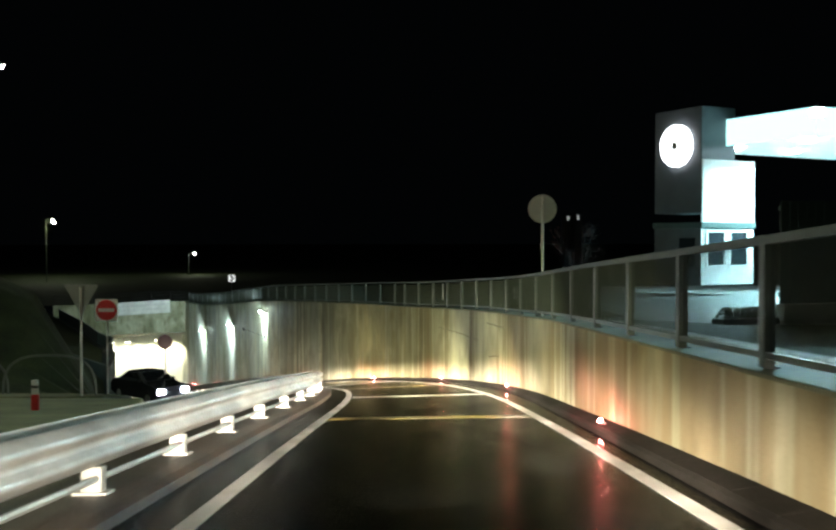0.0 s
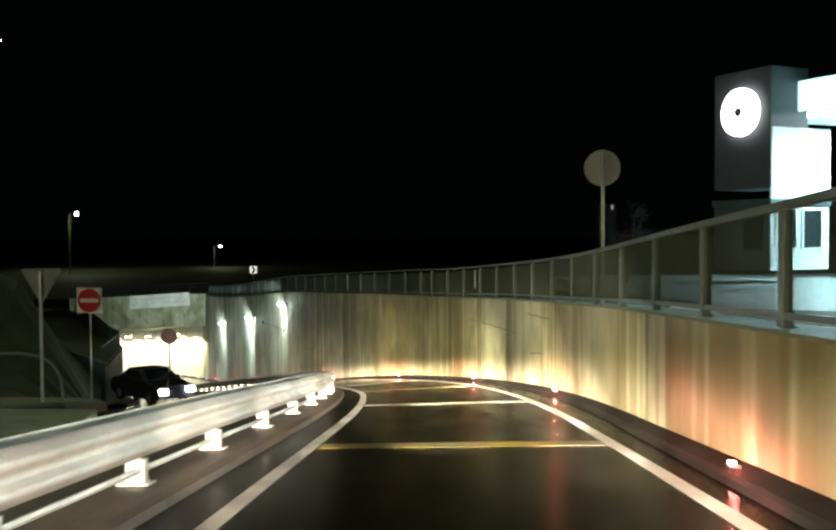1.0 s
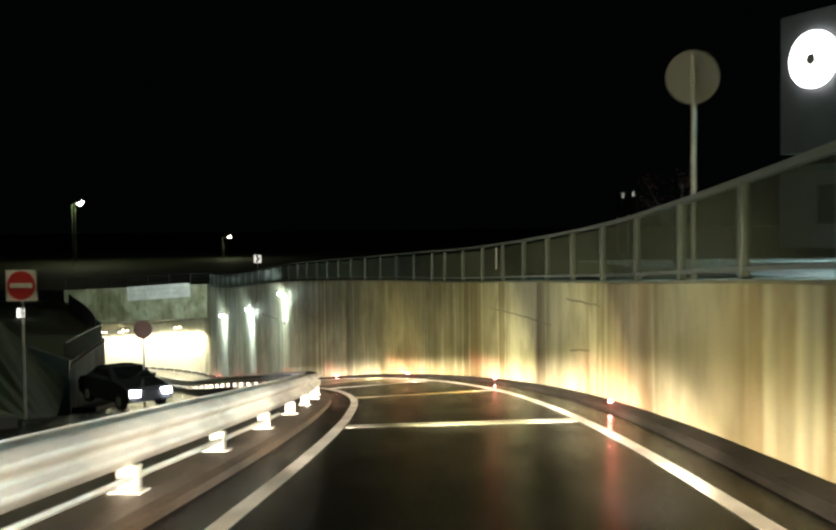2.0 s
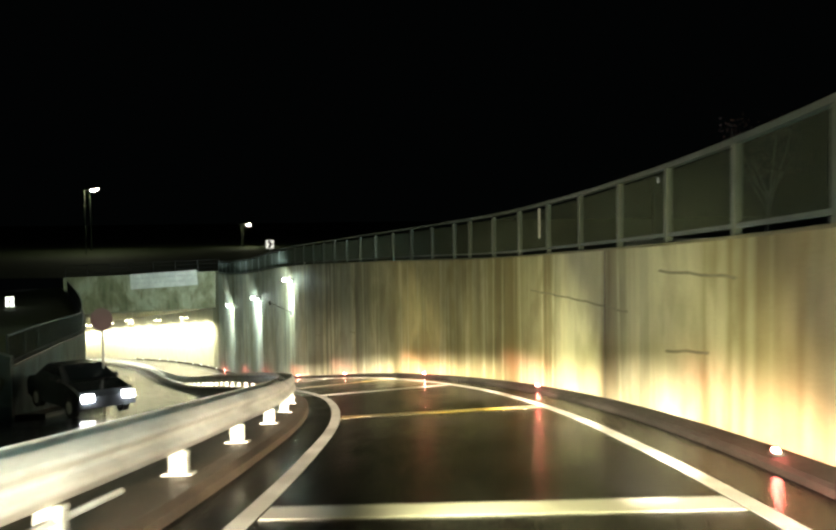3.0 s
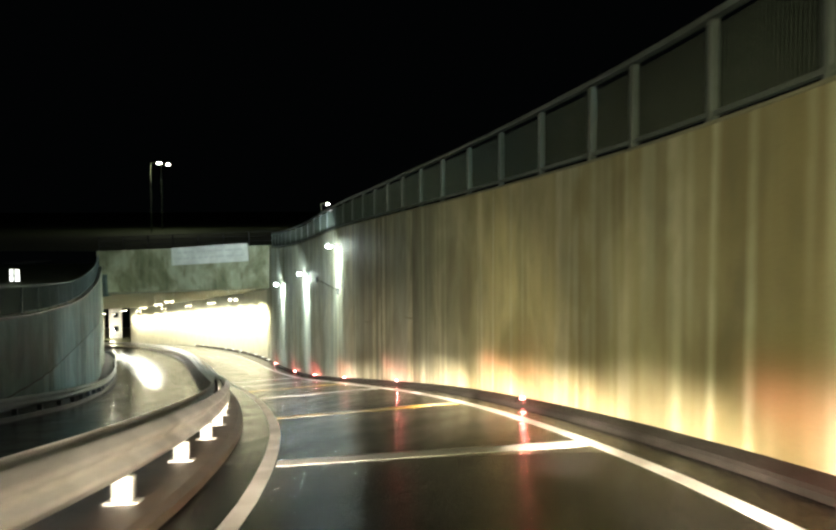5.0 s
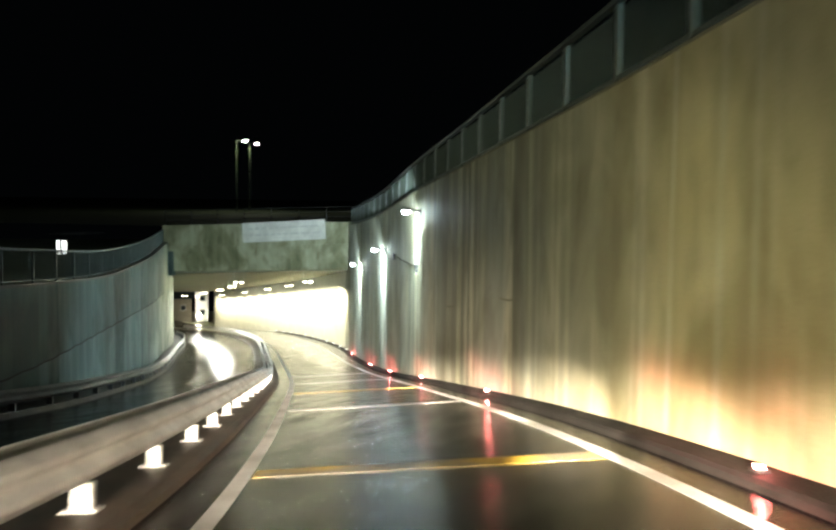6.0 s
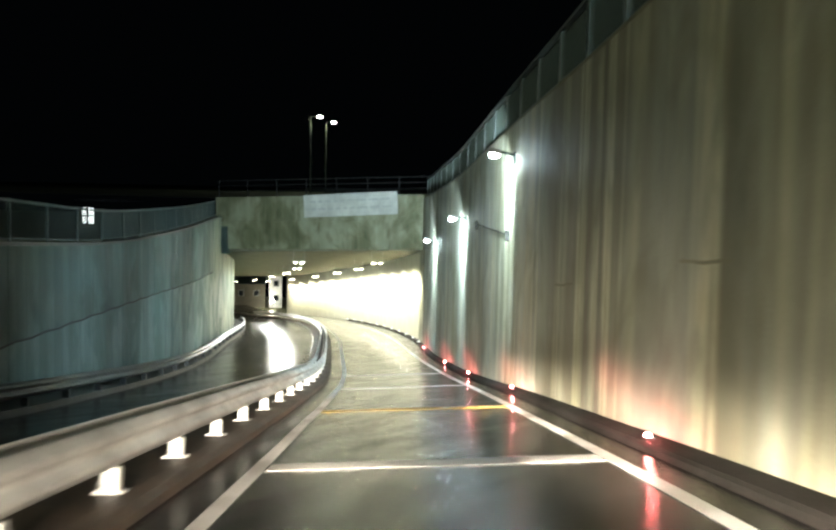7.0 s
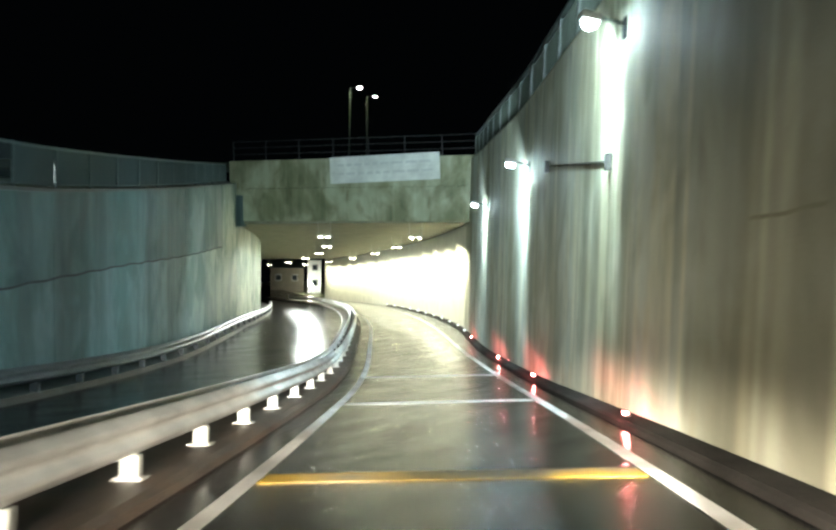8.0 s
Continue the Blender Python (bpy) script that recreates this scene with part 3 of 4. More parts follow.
for s in MARKERS:
    m = along(s, wall_o(s) - 0.16, 0.105)
    if first is None:
        first = thing("marker_lamp", m, "small red marker lamp on the kerb by the wall", "marker lamp", "red marker lamps along the wall")
        bm = new_bm()
        box(bm, (0, 0.02, 0.015), (0.1, 0.12, 0.03), bevel=0.008)
        part("housing", bm, BLACK, first)
        bm = new_bm()
        box(bm, (-0.02, -0.02, 0.045), (0.055, 0.04, 0.035), bevel=0.012)
        part("lens", bm, RED_GLOW, first, "glowing red lens")
    else:
        copy_thing(first, m)

# white reflectors on the kerb inside the tunnel, their faces glowing in place of reflected light
first = None
for k in range(11):
    s = 106.0 + 4.6 * k
    m = along(s, wall_o(s) - 0.16, 0.105)
    if first is None:
        first = thing("kerb_reflector", m, "small white reflector stud on the tunnel kerb", "reflector", "white reflectors on the tunnel kerb")
        bm = new_bm()
        box(bm, (0, 0.02, 0.015), (0.12, 0.1, 0.03), bevel=0.008)
        part("base", bm, BLACK, first)
        bm = new_bm()
        box(bm, (0, -0.02, 0.06), (0.11, 0.03, 0.07), bevel=0.01)
        part("reflector", bm, WINDOW_GLOW, first, "self-glowing white reflector face")
    else:
        copy_thing(first, m)

# ================= median: kerb and guardrail =================
kerb_left = mesh_ob("median_kerb", sweep(span(-45, 200, 0.8), lambda s: [(-3.3, left_z(s) - 0.1)] + [(o + (drift(s) if o > -3 else 0), surf(s, o) + h) for o, h in ((-3.28, 0.09), (-3.22, 0.12), (-2.45, 0.12), (-2.3, 0.105), (-2.22, 0.07), (-2.19, -0.1))]), BROWN)
tagged(kerb_left, "dirty brown concrete median strip under the guardrail", "kerb", kind="structure")


def beam_profile(o, side, h0=0.33, h1=0.66):
    """A two-wave steel beam, with thickness."""
    out, back = [], []
    for k in range(13):
        f = k / 12
        x = -side * 0.04 * math.cos(f * 4 * math.pi)
        out.append((o + x, h0 + (h1 - h0) * f))
        back.append((o + x - side * 0.006, h0 + (h1 - h0) * f))
    return out + back[::-1]


def guardrail(name, label, o_fn, s0, s1, sides, mat, posts, z_fn, post_mat, low_end):
    g = thing(name, Matrix.Identity(4), label, "guardrail")
    cuts = list(np.arange(s0, s1, 5.3)) + [s1]
    for side, off in sides:
        for a, b in zip(cuts[:-1], cuts[1:]):
            beam = part("beam", sweep(span(a, b, 0.6), lambda s: [(o, z_fn(s) + h) for o, h in beam_profile(o_fn(s) + off, side)], caps=False), mat, g)
            beam.data.polygons.foreach_set("use_smooth", [True] * len(beam.data.polygons))
    if low_end > s0:
        part("lower_rail", sweep(span(s0, low_end, 0.8), lambda s: [(o_fn(s) + 0.13 + 0.025 * math.cos(k * math.pi / 3), z_fn(s) + 0.235 + 0.025 * math.sin(k * math.pi / 3)) for k in range(6)]), mat, g)
    pm = None
    for s in posts:
        m = pose(*at(s, o_fn(s))[:2], z_fn(s) + 0.12, grade(s), 0, heading(s))
        if pm is None:
            bm = new_bm()
            box(bm, (0.1, 0, 0.1), (0.13, 0.13, 0.2), bevel=0.012)
            box(bm, (0.04, 0, 0.2), (0.05, 0.12, 0.4), bevel=0.006)
            post = part("post", bm, post_mat, g, "steel channel post", m=m)
            bm = new_bm()
            box(bm, (0.09, 0, 0.01), (0.25, 0.22, 0.02), bevel=0.006)
            plate = part("base_plate", bm, mat, g, m=m)
            bm = new_bm()
            for side, off in sides:
                box(bm, (off * 0.45, 0, 0.3), (abs(off) - 0.1, 0.08, 0.16), bevel=0.004)
            blk = part("spacer", bm, BLACK, g, m=m)
            pm = (post, plate, blk)
        else:
            for q in pm:
                again(q, m)
    return g


GUARD_POSTS = [float(v) for v in np.interp(np.arange(-14, 70), (-14, 0, 3, 8, 13, 17, 22, 26, 70), (-28.6, 7.1, 14.7, 28.4, 42.4, 52.6, 63.9, 73.4, 185.6)) if v < 184]
guardrail("median_guardrail", "double-sided galvanised steel guardrail on the median strip", lambda s: -2.66 + drift(s), -30, 185, ((1, 0.17), (-1, -0.17)), GALV, GUARD_POSTS, lambda s: surf(s, -2.66), SIGN_BACK, 24)

# ================= left-hand wall =================
S_LEFT = 51.0
wall_left = thing("wall_left", Matrix.Identity(4), "damp grey concrete retaining wall with dark streaks", "wall", kind="structure")
LJ = [S_LEFT, 61, 71, 81, 91, 101, 113]
for a, b in zip(LJ[:-1], LJ[1:]):
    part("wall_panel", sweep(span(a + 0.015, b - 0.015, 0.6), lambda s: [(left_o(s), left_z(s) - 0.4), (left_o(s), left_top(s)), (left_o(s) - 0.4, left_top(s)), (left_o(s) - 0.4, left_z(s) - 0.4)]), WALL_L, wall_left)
# black colour stands for the shadow line below the far railing
part("coping", sweep(span(S_LEFT, 110, 0.8), lambda s: [(left_o(s) + 0.04, left_top(s) + 0.003), (left_o(s) + 0.04, left_top(s) + 0.09), (left_o(s) - 0.44, left_top(s) + 0.09), (left_o(s) - 0.44, left_top(s) + 0.003)]), BLACK, wall_left, "coping coloured dark for the shade line under the railing")
JZ = lambda s: float(np.interp(s, (61, 72, 81, 87, 98, 107), (-7.95, -8.3, -8.58, -8.8, -9.36, -9.72)))
part("day_joint", sweep(span(61, 107, 0.5), lambda s: [(left_o(s) + d, JZ(s) + e + 0.02 * math.sin(3.1 * s)) for d, e in ((0.002, 0.0), (0.002, 0.05), (-0.03, 0.05), (-0.03, 0.0))]), RUBBER, wall_left, "dark ragged joint line")
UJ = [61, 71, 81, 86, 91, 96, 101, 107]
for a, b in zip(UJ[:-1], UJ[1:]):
    part("upper_lift", sweep(span(a + 0.02, b - 0.02, 0.5), lambda s: [(left_o(s) + d, z) for d, z in ((0.006, JZ(s) + 0.055 + 0.02 * math.sin(3.1 * s)), (0.006, left_top(s) - 0.004), (-0.02, left_top(s) - 0.004), (-0.02, JZ(s) + 0.055 + 0.02 * math.sin(3.1 * s)))]), WALL_LU, wall_left, "darker upper lift of the wall")
end_pier = mesh_ob("end_pier", sweep([S_LEFT - 0.5, S_LEFT - 0.05], lambda s: [(left_o(s) + 0.1, left_z(s) - 0.5), (left_o(s) + 0.1, -4.7), (left_o(s) - 1.4, -4.1), (left_o(s) - 1.4, left_z(s) - 0.5)]), DARK_WALL)
tagged(end_pier, "dark green end wall of the concrete retaining wall", "wall", kind="structure")

rail_l = thing("railing_left", Matrix.Identity(4), "dark green steel railing on the far retaining wall", "railing")
pm = None
LP = span(S_LEFT + 0.3, 109.5, 2.5)
for s in LP:
    m = pose(*at(s, left_o(s) - 0.15)[:2], left_top(s) + 0.09, 0, 0, heading(s))
    if pm is None:
        bm = new_bm()
        box(bm, (0, 0, 0.48), (0.06, 0.08, 0.96), bevel=0.006)
        pm = part("post", bm, RAIL_DARK, rail_l, m=m)
    else:
        again(pm, m)
for a, b in zip(LP[:-1], LP[1:]):
    if a > 78:
        part("infill_panel", sweep([a + 0.05, (a + b) / 2, b - 0.05], lambda s: [(left_o(s) - 0.18 + x, left_top(s) + h) for x, h in ((0, 0.16), (0, 0.97), (-0.012, 0.97), (-0.012, 0.16))]), PANEL, rail_l, "dark wet infill panel")
ss = np.arange(LP[0] + 0.05, LP[-1], 0.11)
ob = part("bar_infill", thin_bars([(at(s, left_o(s) - 0.15), left_top(s)) for s in ss], 0.15, 0.98, 0.006), RAIL_DARK, rail_l, "thin upright steel bars")
tagged(ob, kind="stuff")
for h0, h1 in ((0.97, 1.03), (0.13, 0.17)):
    part("handrail" if h0 > 1 else "bottom_rail", sweep(span(LP[0], LP[-1], 0.8), lambda s: [(left_o(s) - 0.19, left_top(s) + h0), (left_o(s) - 0.19, left_top(s) + h1), (left_o(s) - 0.11, left_top(s) + h1), (left_o(s) - 0.11, left_top(s) + h0)]), RAIL_DARK, rail_l)

guardrail("wall_guardrail", "grey steel guardrail in front of the far wall", lambda s: left_o(s) + 0.75, 58, 150, ((1, 0.16),), DULL_STEEL, span(59, 149, 2.65), left_z, DULL_STEEL, 0)
kerb_far = mesh_ob("far_kerb", sweep(span(S_LEFT, 195, 0.8), lambda s: [(left_o(s) + 0.01, left_z(s) - 0.1), (left_o(s) + 0.01, left_z(s) + 0.16), (left_o(s) + 0.95, left_z(s) + 0.14), (left_o(s) + 1.0, left_z(s) - 0.1)]), GRIMY)
tagged(kerb_far, "pale concrete walkway kerb along the far wall", "kerb", kind="structure")


# ================= tunnel =================
def s_front(o):
    """Chainage at which offset o meets the portal's plane."""
    lo, hi = 90.0, 125.0
    for _ in range(30):
        mid = (lo + hi) / 2
        lo, hi = (mid, hi) if at(mid, o).y < Y_PORTAL else (lo, mid)
    return lo


TUN_H, TUN_END = 5.5, 192.0
tunnel_right = thing("tunnel_wall_right", Matrix.Identity(4), "pale tunnel lining brightly lit by the luminaires", "wall", kind="structure")
tj = span(S_PORTAL + 1, TUN_END, 8.5)
for a, b in zip(tj[:-1], tj[1:]):
    part("lining_panel", sweep(span(a + 0.012, b - 0.012, 1.0), lambda s: [(wall_o(s), road_z(s) - 0.3), (wall_o(s), road_z(s) + TUN_H), (wall_o(s) + 0.4, road_z(s) + TUN_H), (wall_o(s) + 0.4, road_z(s) - 0.3)]), TUNNEL_WALL, tunnel_right)
tunnel_left = thing("tunnel_wall_left", Matrix.Identity(4), "dim grey tunnel wall beside the far lane", "wall", kind="structure")
tj = span(113, TUN_END, 8.5)
for a, b in zip(tj[:-1], tj[1:]):
    part("lining_panel", sweep(span(a + 0.012, b - 0.012, 1.0), lambda s: [(left_o(s), road_z(s) - 0.3), (left_o(s), road_z(s) + TUN_H), (left_o(s) - 0.4, road_z(s) + TUN_H), (left_o(s) - 0.4, road_z(s) - 0.3)]), WALL_L, tunnel_left)
bm = bmesh.new()
offs = np.linspace(-9.5, 3.6, 8)
ends = [s_front(o) + 0.3 for o in offs]
grid = []
for f in np.linspace(0, 1, 50):
    lo_row, hi_row = [], []
    for o, e in zip(offs, ends):
        s = e + (TUN_END - e) * f
        p = at(s, o)
        lo_row.append(bm.verts.new((p.x, p.y, road_z(s) + TUN_H + 0.004)))
        hi_row.append(bm.verts.new((p.x, p.y, road_z(s) + TUN_H + 0.9)))
    grid.append((lo_row, hi_row))
for i in range(len(grid) - 1):
    for r in (0, 1):
        for j in range(len(offs) - 1):
            bm.faces.new((grid[i][r][j], grid[i + 1][r][j], grid[i + 1][r][j + 1], grid[i][r][j + 1]))
for j in range(len(offs) - 1):
    bm.faces.new((grid[0][0][j], grid[0][0][j + 1], grid[0][1][j + 1], grid[0][1][j]))
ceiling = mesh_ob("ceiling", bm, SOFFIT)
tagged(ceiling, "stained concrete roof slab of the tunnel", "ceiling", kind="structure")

# portal face: a deep beam square to the street above
XL, XR = at(s_front(-9.4), -9.4).x, at(s_front(3.4), 3.4).x
Z_SOFFIT, Z_TOP = -8.3, -5.2
portal = thing("portal", pose((XL + XR) / 2, Y_PORTAL, Z_SOFFIT, 0, -2, 0), "stained concrete beam over the tunnel mouth", "portal", kind="structure")
wdt = XR - XL


def uv_box(c, size):
    bm = new_bm()
    box(bm, c, size, bevel=0.02)
    u = bm.loops.layers.uv.new("UVMap")
    for f in bm.faces:
        for lp in f.loops:
            lp[u].uv = (lp.vert.co.x + lp.vert.co.y, lp.vert.co.z)
    return bm


part("upper_beam", uv_box((0, 0.25, 2.35), (wdt, 0.5, 1.5)), PORTAL, portal)
part("lower_beam", uv_box((0, 0.42, 0.72), (wdt, 0.5, 1.74)), PORTAL, portal, "darker stained lower face")
part("haunch", uv_box((-wdt / 2 + 0.35, 0.2, 0.4), (0.7, 0.55, 1.7)), DARK_WALL, portal, "dark corner bracket")
rp = thing("railing_portal", pose((XL + XR) / 2, Y_PORTAL + 0.3, Z_TOP, 0, -2, 0), "thin dark railing along the edge of the bridge", "railing")
pm = None
for k in range(8):
    m = pose(-wdt / 2 + wdt * k / 7, 0, -0.25)
    if pm is None:
        bm = new_bm()
        box(bm, (0, 0, 0.65), (0.06, 0.06, 1.3), bevel=0.006)
        pm = part("post", bm, BLACK, rp, m=None)
        pm.matrix_basis = m
    else:
        again(pm, m)
for z in (0.35, 0.7, 1.03):
    bm = new_bm()
    rod(bm, (-wdt / 2, 0, z), (wdt / 2, 0, z), 0.025, 8)
    part("rail_tube", bm, BLACK, rp)

# board on the portal
board = thing("portal_board", pose(-29.1, Y_PORTAL - 0.06, -5.68, 0, -3.6, 0), "long white board with faded lettering on the portal", "sign board")
bm = new_bm()
box(bm, (0, 0, 0), (6.1, 0.06, 1.35), bevel=0.01)
part("panel", bm, BOARD_GREY, board)
random.seed(4)
for row in range(2):
    x = -2.6
    while x < 2.4:
        w = random.uniform(0.25, 0.7)
        bm = new_bm()
        box(bm, (x + w / 2, -0.034, 0.25 - 0.45 * row), (w, 0.006, 0.12))
        part("text_bar", bm, FADED, board)
        x += w + 0.15

# ceiling luminaires: twin tubes in two rows
first = None
for o, s00 in ((0.5, 108.8), (-4.2, 109.6)):
    for k in range(6):
        s = s00 + 16.6 * k
        m = along(s, o, 4.85)
        if first is None:
            first = thing("ceiling_luminaire", m, "twin glowing tubes fixed to the tunnel roof", "tunnel lamp", "luminaires on the tunnel roof")
            bm = new_bm()
            box(bm, (0, 0, -0.05), (0.8, 0.2, 0.09), bevel=0.02)
            for x in (-0.4, 0.4):
                rod(bm, (x * 0.8, 0, 0), (x * 0.8, 0, TUN_H - 4.85), 0.015, 6)
            part("housing", bm, SIGN_BACK, first)
            for x in (-0.2, 0.2):
                bm = new_bm()
                box(bm, (x, 0, -0.12), (0.19, 0.1, 0.05), bevel=0.02)
                part("tube", bm, TUBE_GLOW, first, "glowing tube")
        else:
            copy_thing(first, m)

# ================= ground outside the cutting =================
def bank(s, o):
    """Height of the land to the left of the ramp, by distance d beyond the road's edge."""
    low = left_z(s) - 0.02
    high = left_top(max(s, 50)) + 0.0
    f = min(1.0, max(0.0, (s - 46.5) / 5.0))
    rise = max(0.0, -o - 17) * 0.08 * (1 - f)
    t = min(1.0, max(0.0, (-o - 11.0) / 2.6))
    mound = 5.8 * math.exp(-(((s - 45.5) / 6.5) ** 2)) * t * t * (3 - 2 * t)
    return low * (1 - f) + high * f + rise + mound


bm = bmesh.new()
sl = span(-45, 118, 1.5)
prev = None
for s in sl:
    row = []
    for d in (0.36, 4, 12, 25, 60):
        p = at(s, wall_o(s) + d)
        row.append(bm.verts.new((p.x, p.y, wall_top(s) + (0.02 if d < 1 else -0.05))))
    if prev:
        for j in range(len(row) - 1):
            bm.faces.new((prev[j], row[j], row[j + 1], prev[j + 1]))
    prev = row
prev = None
for s in sorted(sl + [S_LEFT - 0.02, S_LEFT + 0.02]):
    e = left_o(max(s, S_LEFT)) - 0.38 if s >= S_LEFT else -10.3
    row = []
    for o in (e, -13, -14.5, -16, -17.5, -19, -22, -26, -30, -42, -60):
        p = at(s, o)
        row.append(bm.verts.new((p.x, p.y, bank(s, o) - (0.0 if s < S_LEFT else 0.02))))
    if prev:
        for j in range(len(row) - 1):
            bm.faces.new((prev[j], row[j], row[j + 1], prev[j + 1]))
    prev = row
# the land above the tunnel and out to the horizon
def quad(pts):
    bm.faces.new([bm.verts.new(p) for p in pts])


quad([(-400, Y_PORTAL + 0.7, -5.5), (400, Y_PORTAL + 0.7, -5.5), (400, 150, -5.5), (-400, 150, -5.5)])
quad([(-3000, 150, -5.5), (3000, 150, -5.5), (3000, 3000, -5.5), (-3000, 3000, -5.5)])
quad([(62, -3000, -3.0), (3000, -3000, -3.0), (3000, Y_PORTAL, -3.0), (62, Y_PORTAL, -3.0)])
quad([(-3000, -3000, -5.5), (-70, -3000, -5.5), (-70, Y_PORTAL, -5.5), (-3000, Y_PORTAL, -5.5)])
quad([(-70, -3000, -1), (62, -3000, -1), (62, -46, -1), (-70, -46, -1)])
ground = mesh_ob("ground", bm, GRASS)
tagged(ground, "dark unlit grass and street level round the cutting", "ground", kind="structure")


# ================= wall lamps, conduit =================
first = None
for s, h in WALL_LAMPS:
    m = pose(*at(s, wall_o(s), h), 0, 0, heading(s))
    if first is None:
        first = thing("wall_lamp", m, "cold white flood lamp on a short wall bracket", "wall lamp", "flood lamps on the retaining wall")
        bm = new_bm()
        box(bm, (-0.015, 0, 0), (0.03, 0.18, 0.3), bevel=0.006)
        rod(bm, (0, 0, 0.05), (-0.5, 0, 0.16), 0.025)
        part("bracket", bm, RAIL_DARK, first)
        bm = new_bm()
        box(bm, (-0.5, 0, 0.14), (0.3, 0.24, 0.13), Matrix.Rotation(radians(12), 4, "Y"), bevel=0.03)
        part("housing", bm, SIGN_BACK, first)
        bm = new_bm()
        bmesh.ops.create_uvsphere(bm, u_segments=16, v_segments=10, radius=0.12, matrix=Matrix.Translation((-0.5, 0, 0.06)) @ Matrix.Diagonal((1, 0.85, 0.75, 1)))
        part("lens", bm, LED_GLOW, first, "glaring cold white lens")
    else:
        copy_thing(first, m)
conduit = thing("conduit", Matrix.Identity(4), "thin dark cable conduit clipped along the wall", "conduit")
part("pipe", sweep(span(73.4, 80.5, 0.8), lambda s: [(wall_o(s) - 0.03, -5.79), (wall_o(s) - 0.03, -5.77), (wall_o(s) - 0.004, -5.77), (wall_o(s) - 0.004, -5.79)]), CABLE, conduit)
pm = None
for s in (73.4, 80.5):
    m = pose(*at(s, wall_o(s) - 0.05)[:2], -5.85, 0, 0, heading(s))
    if pm is None:
        bm = new_bm()
        box(bm, (0, 0, 0.06), (0.09, 0.2, 0.26), bevel=0.015)
        pm = part("junction_box", bm, CABLE, conduit, m=m)
    else:
        again(pm, m)


# ================= street lamps =================
def street_lamp(x, y, z, base, turn):
    ob = thing("street_lamp", pose(x, y, base, 0, 0, turn), "tall steel street lamp with a glowing head", "street lamp", "street lamps above the cutting")
    hgt = z - base
    bm = new_bm()
    rod(bm, (-1.3, 0, 0), (-1.3, 0, hgt), 0.09, 10, 0.05)
    part("pole", bm, RAIL, ob)
    bm = new_bm()
    rod(bm, (-1.3, 0, hgt - 0.02), (-0.25, 0, hgt + 0.12), 0.04, 8)
    part("arm", bm, RAIL, ob)
    bm = new_bm()
    box(bm, (0, 0, hgt + 0.1), (0.8, 0.32, 0.14), bevel=0.04)
    part("head", bm, SIGN_BACK, ob)
    bm = new_bm()
    bmesh.ops.create_uvsphere(bm, u_segments=14, v_segments=8, radius=0.3, matrix=Matrix.Translation((0, 0, hgt)) @ Matrix.Diagonal((1.1, 0.7, 0.5, 1)))
    part("lens", bm, STREET_GLOW, ob, "glowing lens")


# includes the added lamp that is never in view
for (x, y, z, e), base in zip(STREET, (-2.6, -5.9, -5.5, -5.5, -5.5)):
    street_lamp(x, y, z, base, 0)


# ================= signs =================
def sign_pole(name, label, base, top, r=0.03):
    ob = thing(name, pose(*base), label, "road sign")
    bm = new_bm()
    rod(bm, (0, 0, -0.05), (0, 0, top), r, 10)
    part("pole", bm, GALV, ob)
    return ob


# round sign seen from behind, beside the railing
d_s = 22.6
dz = wall_top(d_s)
ob = sign_pole("round_sign", "round traffic sign seen from its plain grey back", (2.88, 22.66, dz), 1.96 - dz + 0.25)
bm = new_bm()
disc(bm, (0, 0.05, 1.96 - dz), 0.33, 0.01, (0, 1, 0), 48)
part("plate", bm, SIGN_BACK, ob)
bm = new_bm()
box(bm, (0, 0.035, 1.96 - dz), (0.05, 0.02, 0.6))
part("rear_rail", bm, GALV, ob)


def triangle(bm, c, w, t):
    h = w * 0.88
    pts = [(-w / 2, h * 0.4), (w / 2, h * 0.4), (0, -h * 0.6)]
    f, b = [], []
    for x, z in pts:
        f.append(bm.verts.new((c[0] + x, c[1] - t / 2, c[2] + z)))
        b.append(bm.verts.new((c[0] + x, c[1] + t / 2, c[2] + z)))
    bm.faces.new(f)
    bm.faces.new(b[::-1])
    for i in range(3):
        k = (i + 1) % 3
        bm.faces.new((f[i], b[i], b[k], f[k]))
    bmesh.ops.bevel(bm, geom=[e for e in bm.edges if abs(e.verts[0].co.y - e.verts[1].co.y) > t / 2], offset=0.05, segments=4, affect="EDGES", profile=0.5)


zb = -3.1
ob = sign_pole("yield_sign", "triangular yield sign seen from its grey back", (-9.06, 26.3, zb), 3.1, 0.035)
bm = new_bm()
triangle(bm, (0, 0.05, 2.83), 0.95, 0.012)
part("plate", bm, DIM_BACK, ob)

zb = left_z(35.5) - 0.02
ob = sign_pole("no_entry_sign", "square white sign with a red no-entry disc", (-10.9, 34.3, zb), -1.17 - zb + 0.35)
zc = -1.17 - zb
bm = new_bm()
box(bm, (0, -0.05, zc), (0.78, 0.012, 0.78), bevel=0.004)
part("plate", bm, SIGN_WHITE, ob)
bm = new_bm()
disc(bm, (0, -0.062, zc), 0.36, 0.008, (0, 1, 0), 48)
part("red_disc", bm, SIGN_RED, ob, "red disc")
bm = new_bm()
box(bm, (0, -0.07, zc), (0.56, 0.006, 0.12), bevel=0.002)
part("white_bar", bm, SIGN_WHITE, ob, "white bar")

zb = left_z(50) - 0.02
ob = sign_pole("round_sign", "small round traffic sign with a red rim beside the far lane", (-12.3, 47.6, zb), -3.64 - zb + 0.3, 0.04)
bm = new_bm()
disc(bm, (0, -0.05, -3.64 - zb), 0.36, 0.01, (0, 1, 0), 40)
part("plate", bm, DULL_RED, ob)

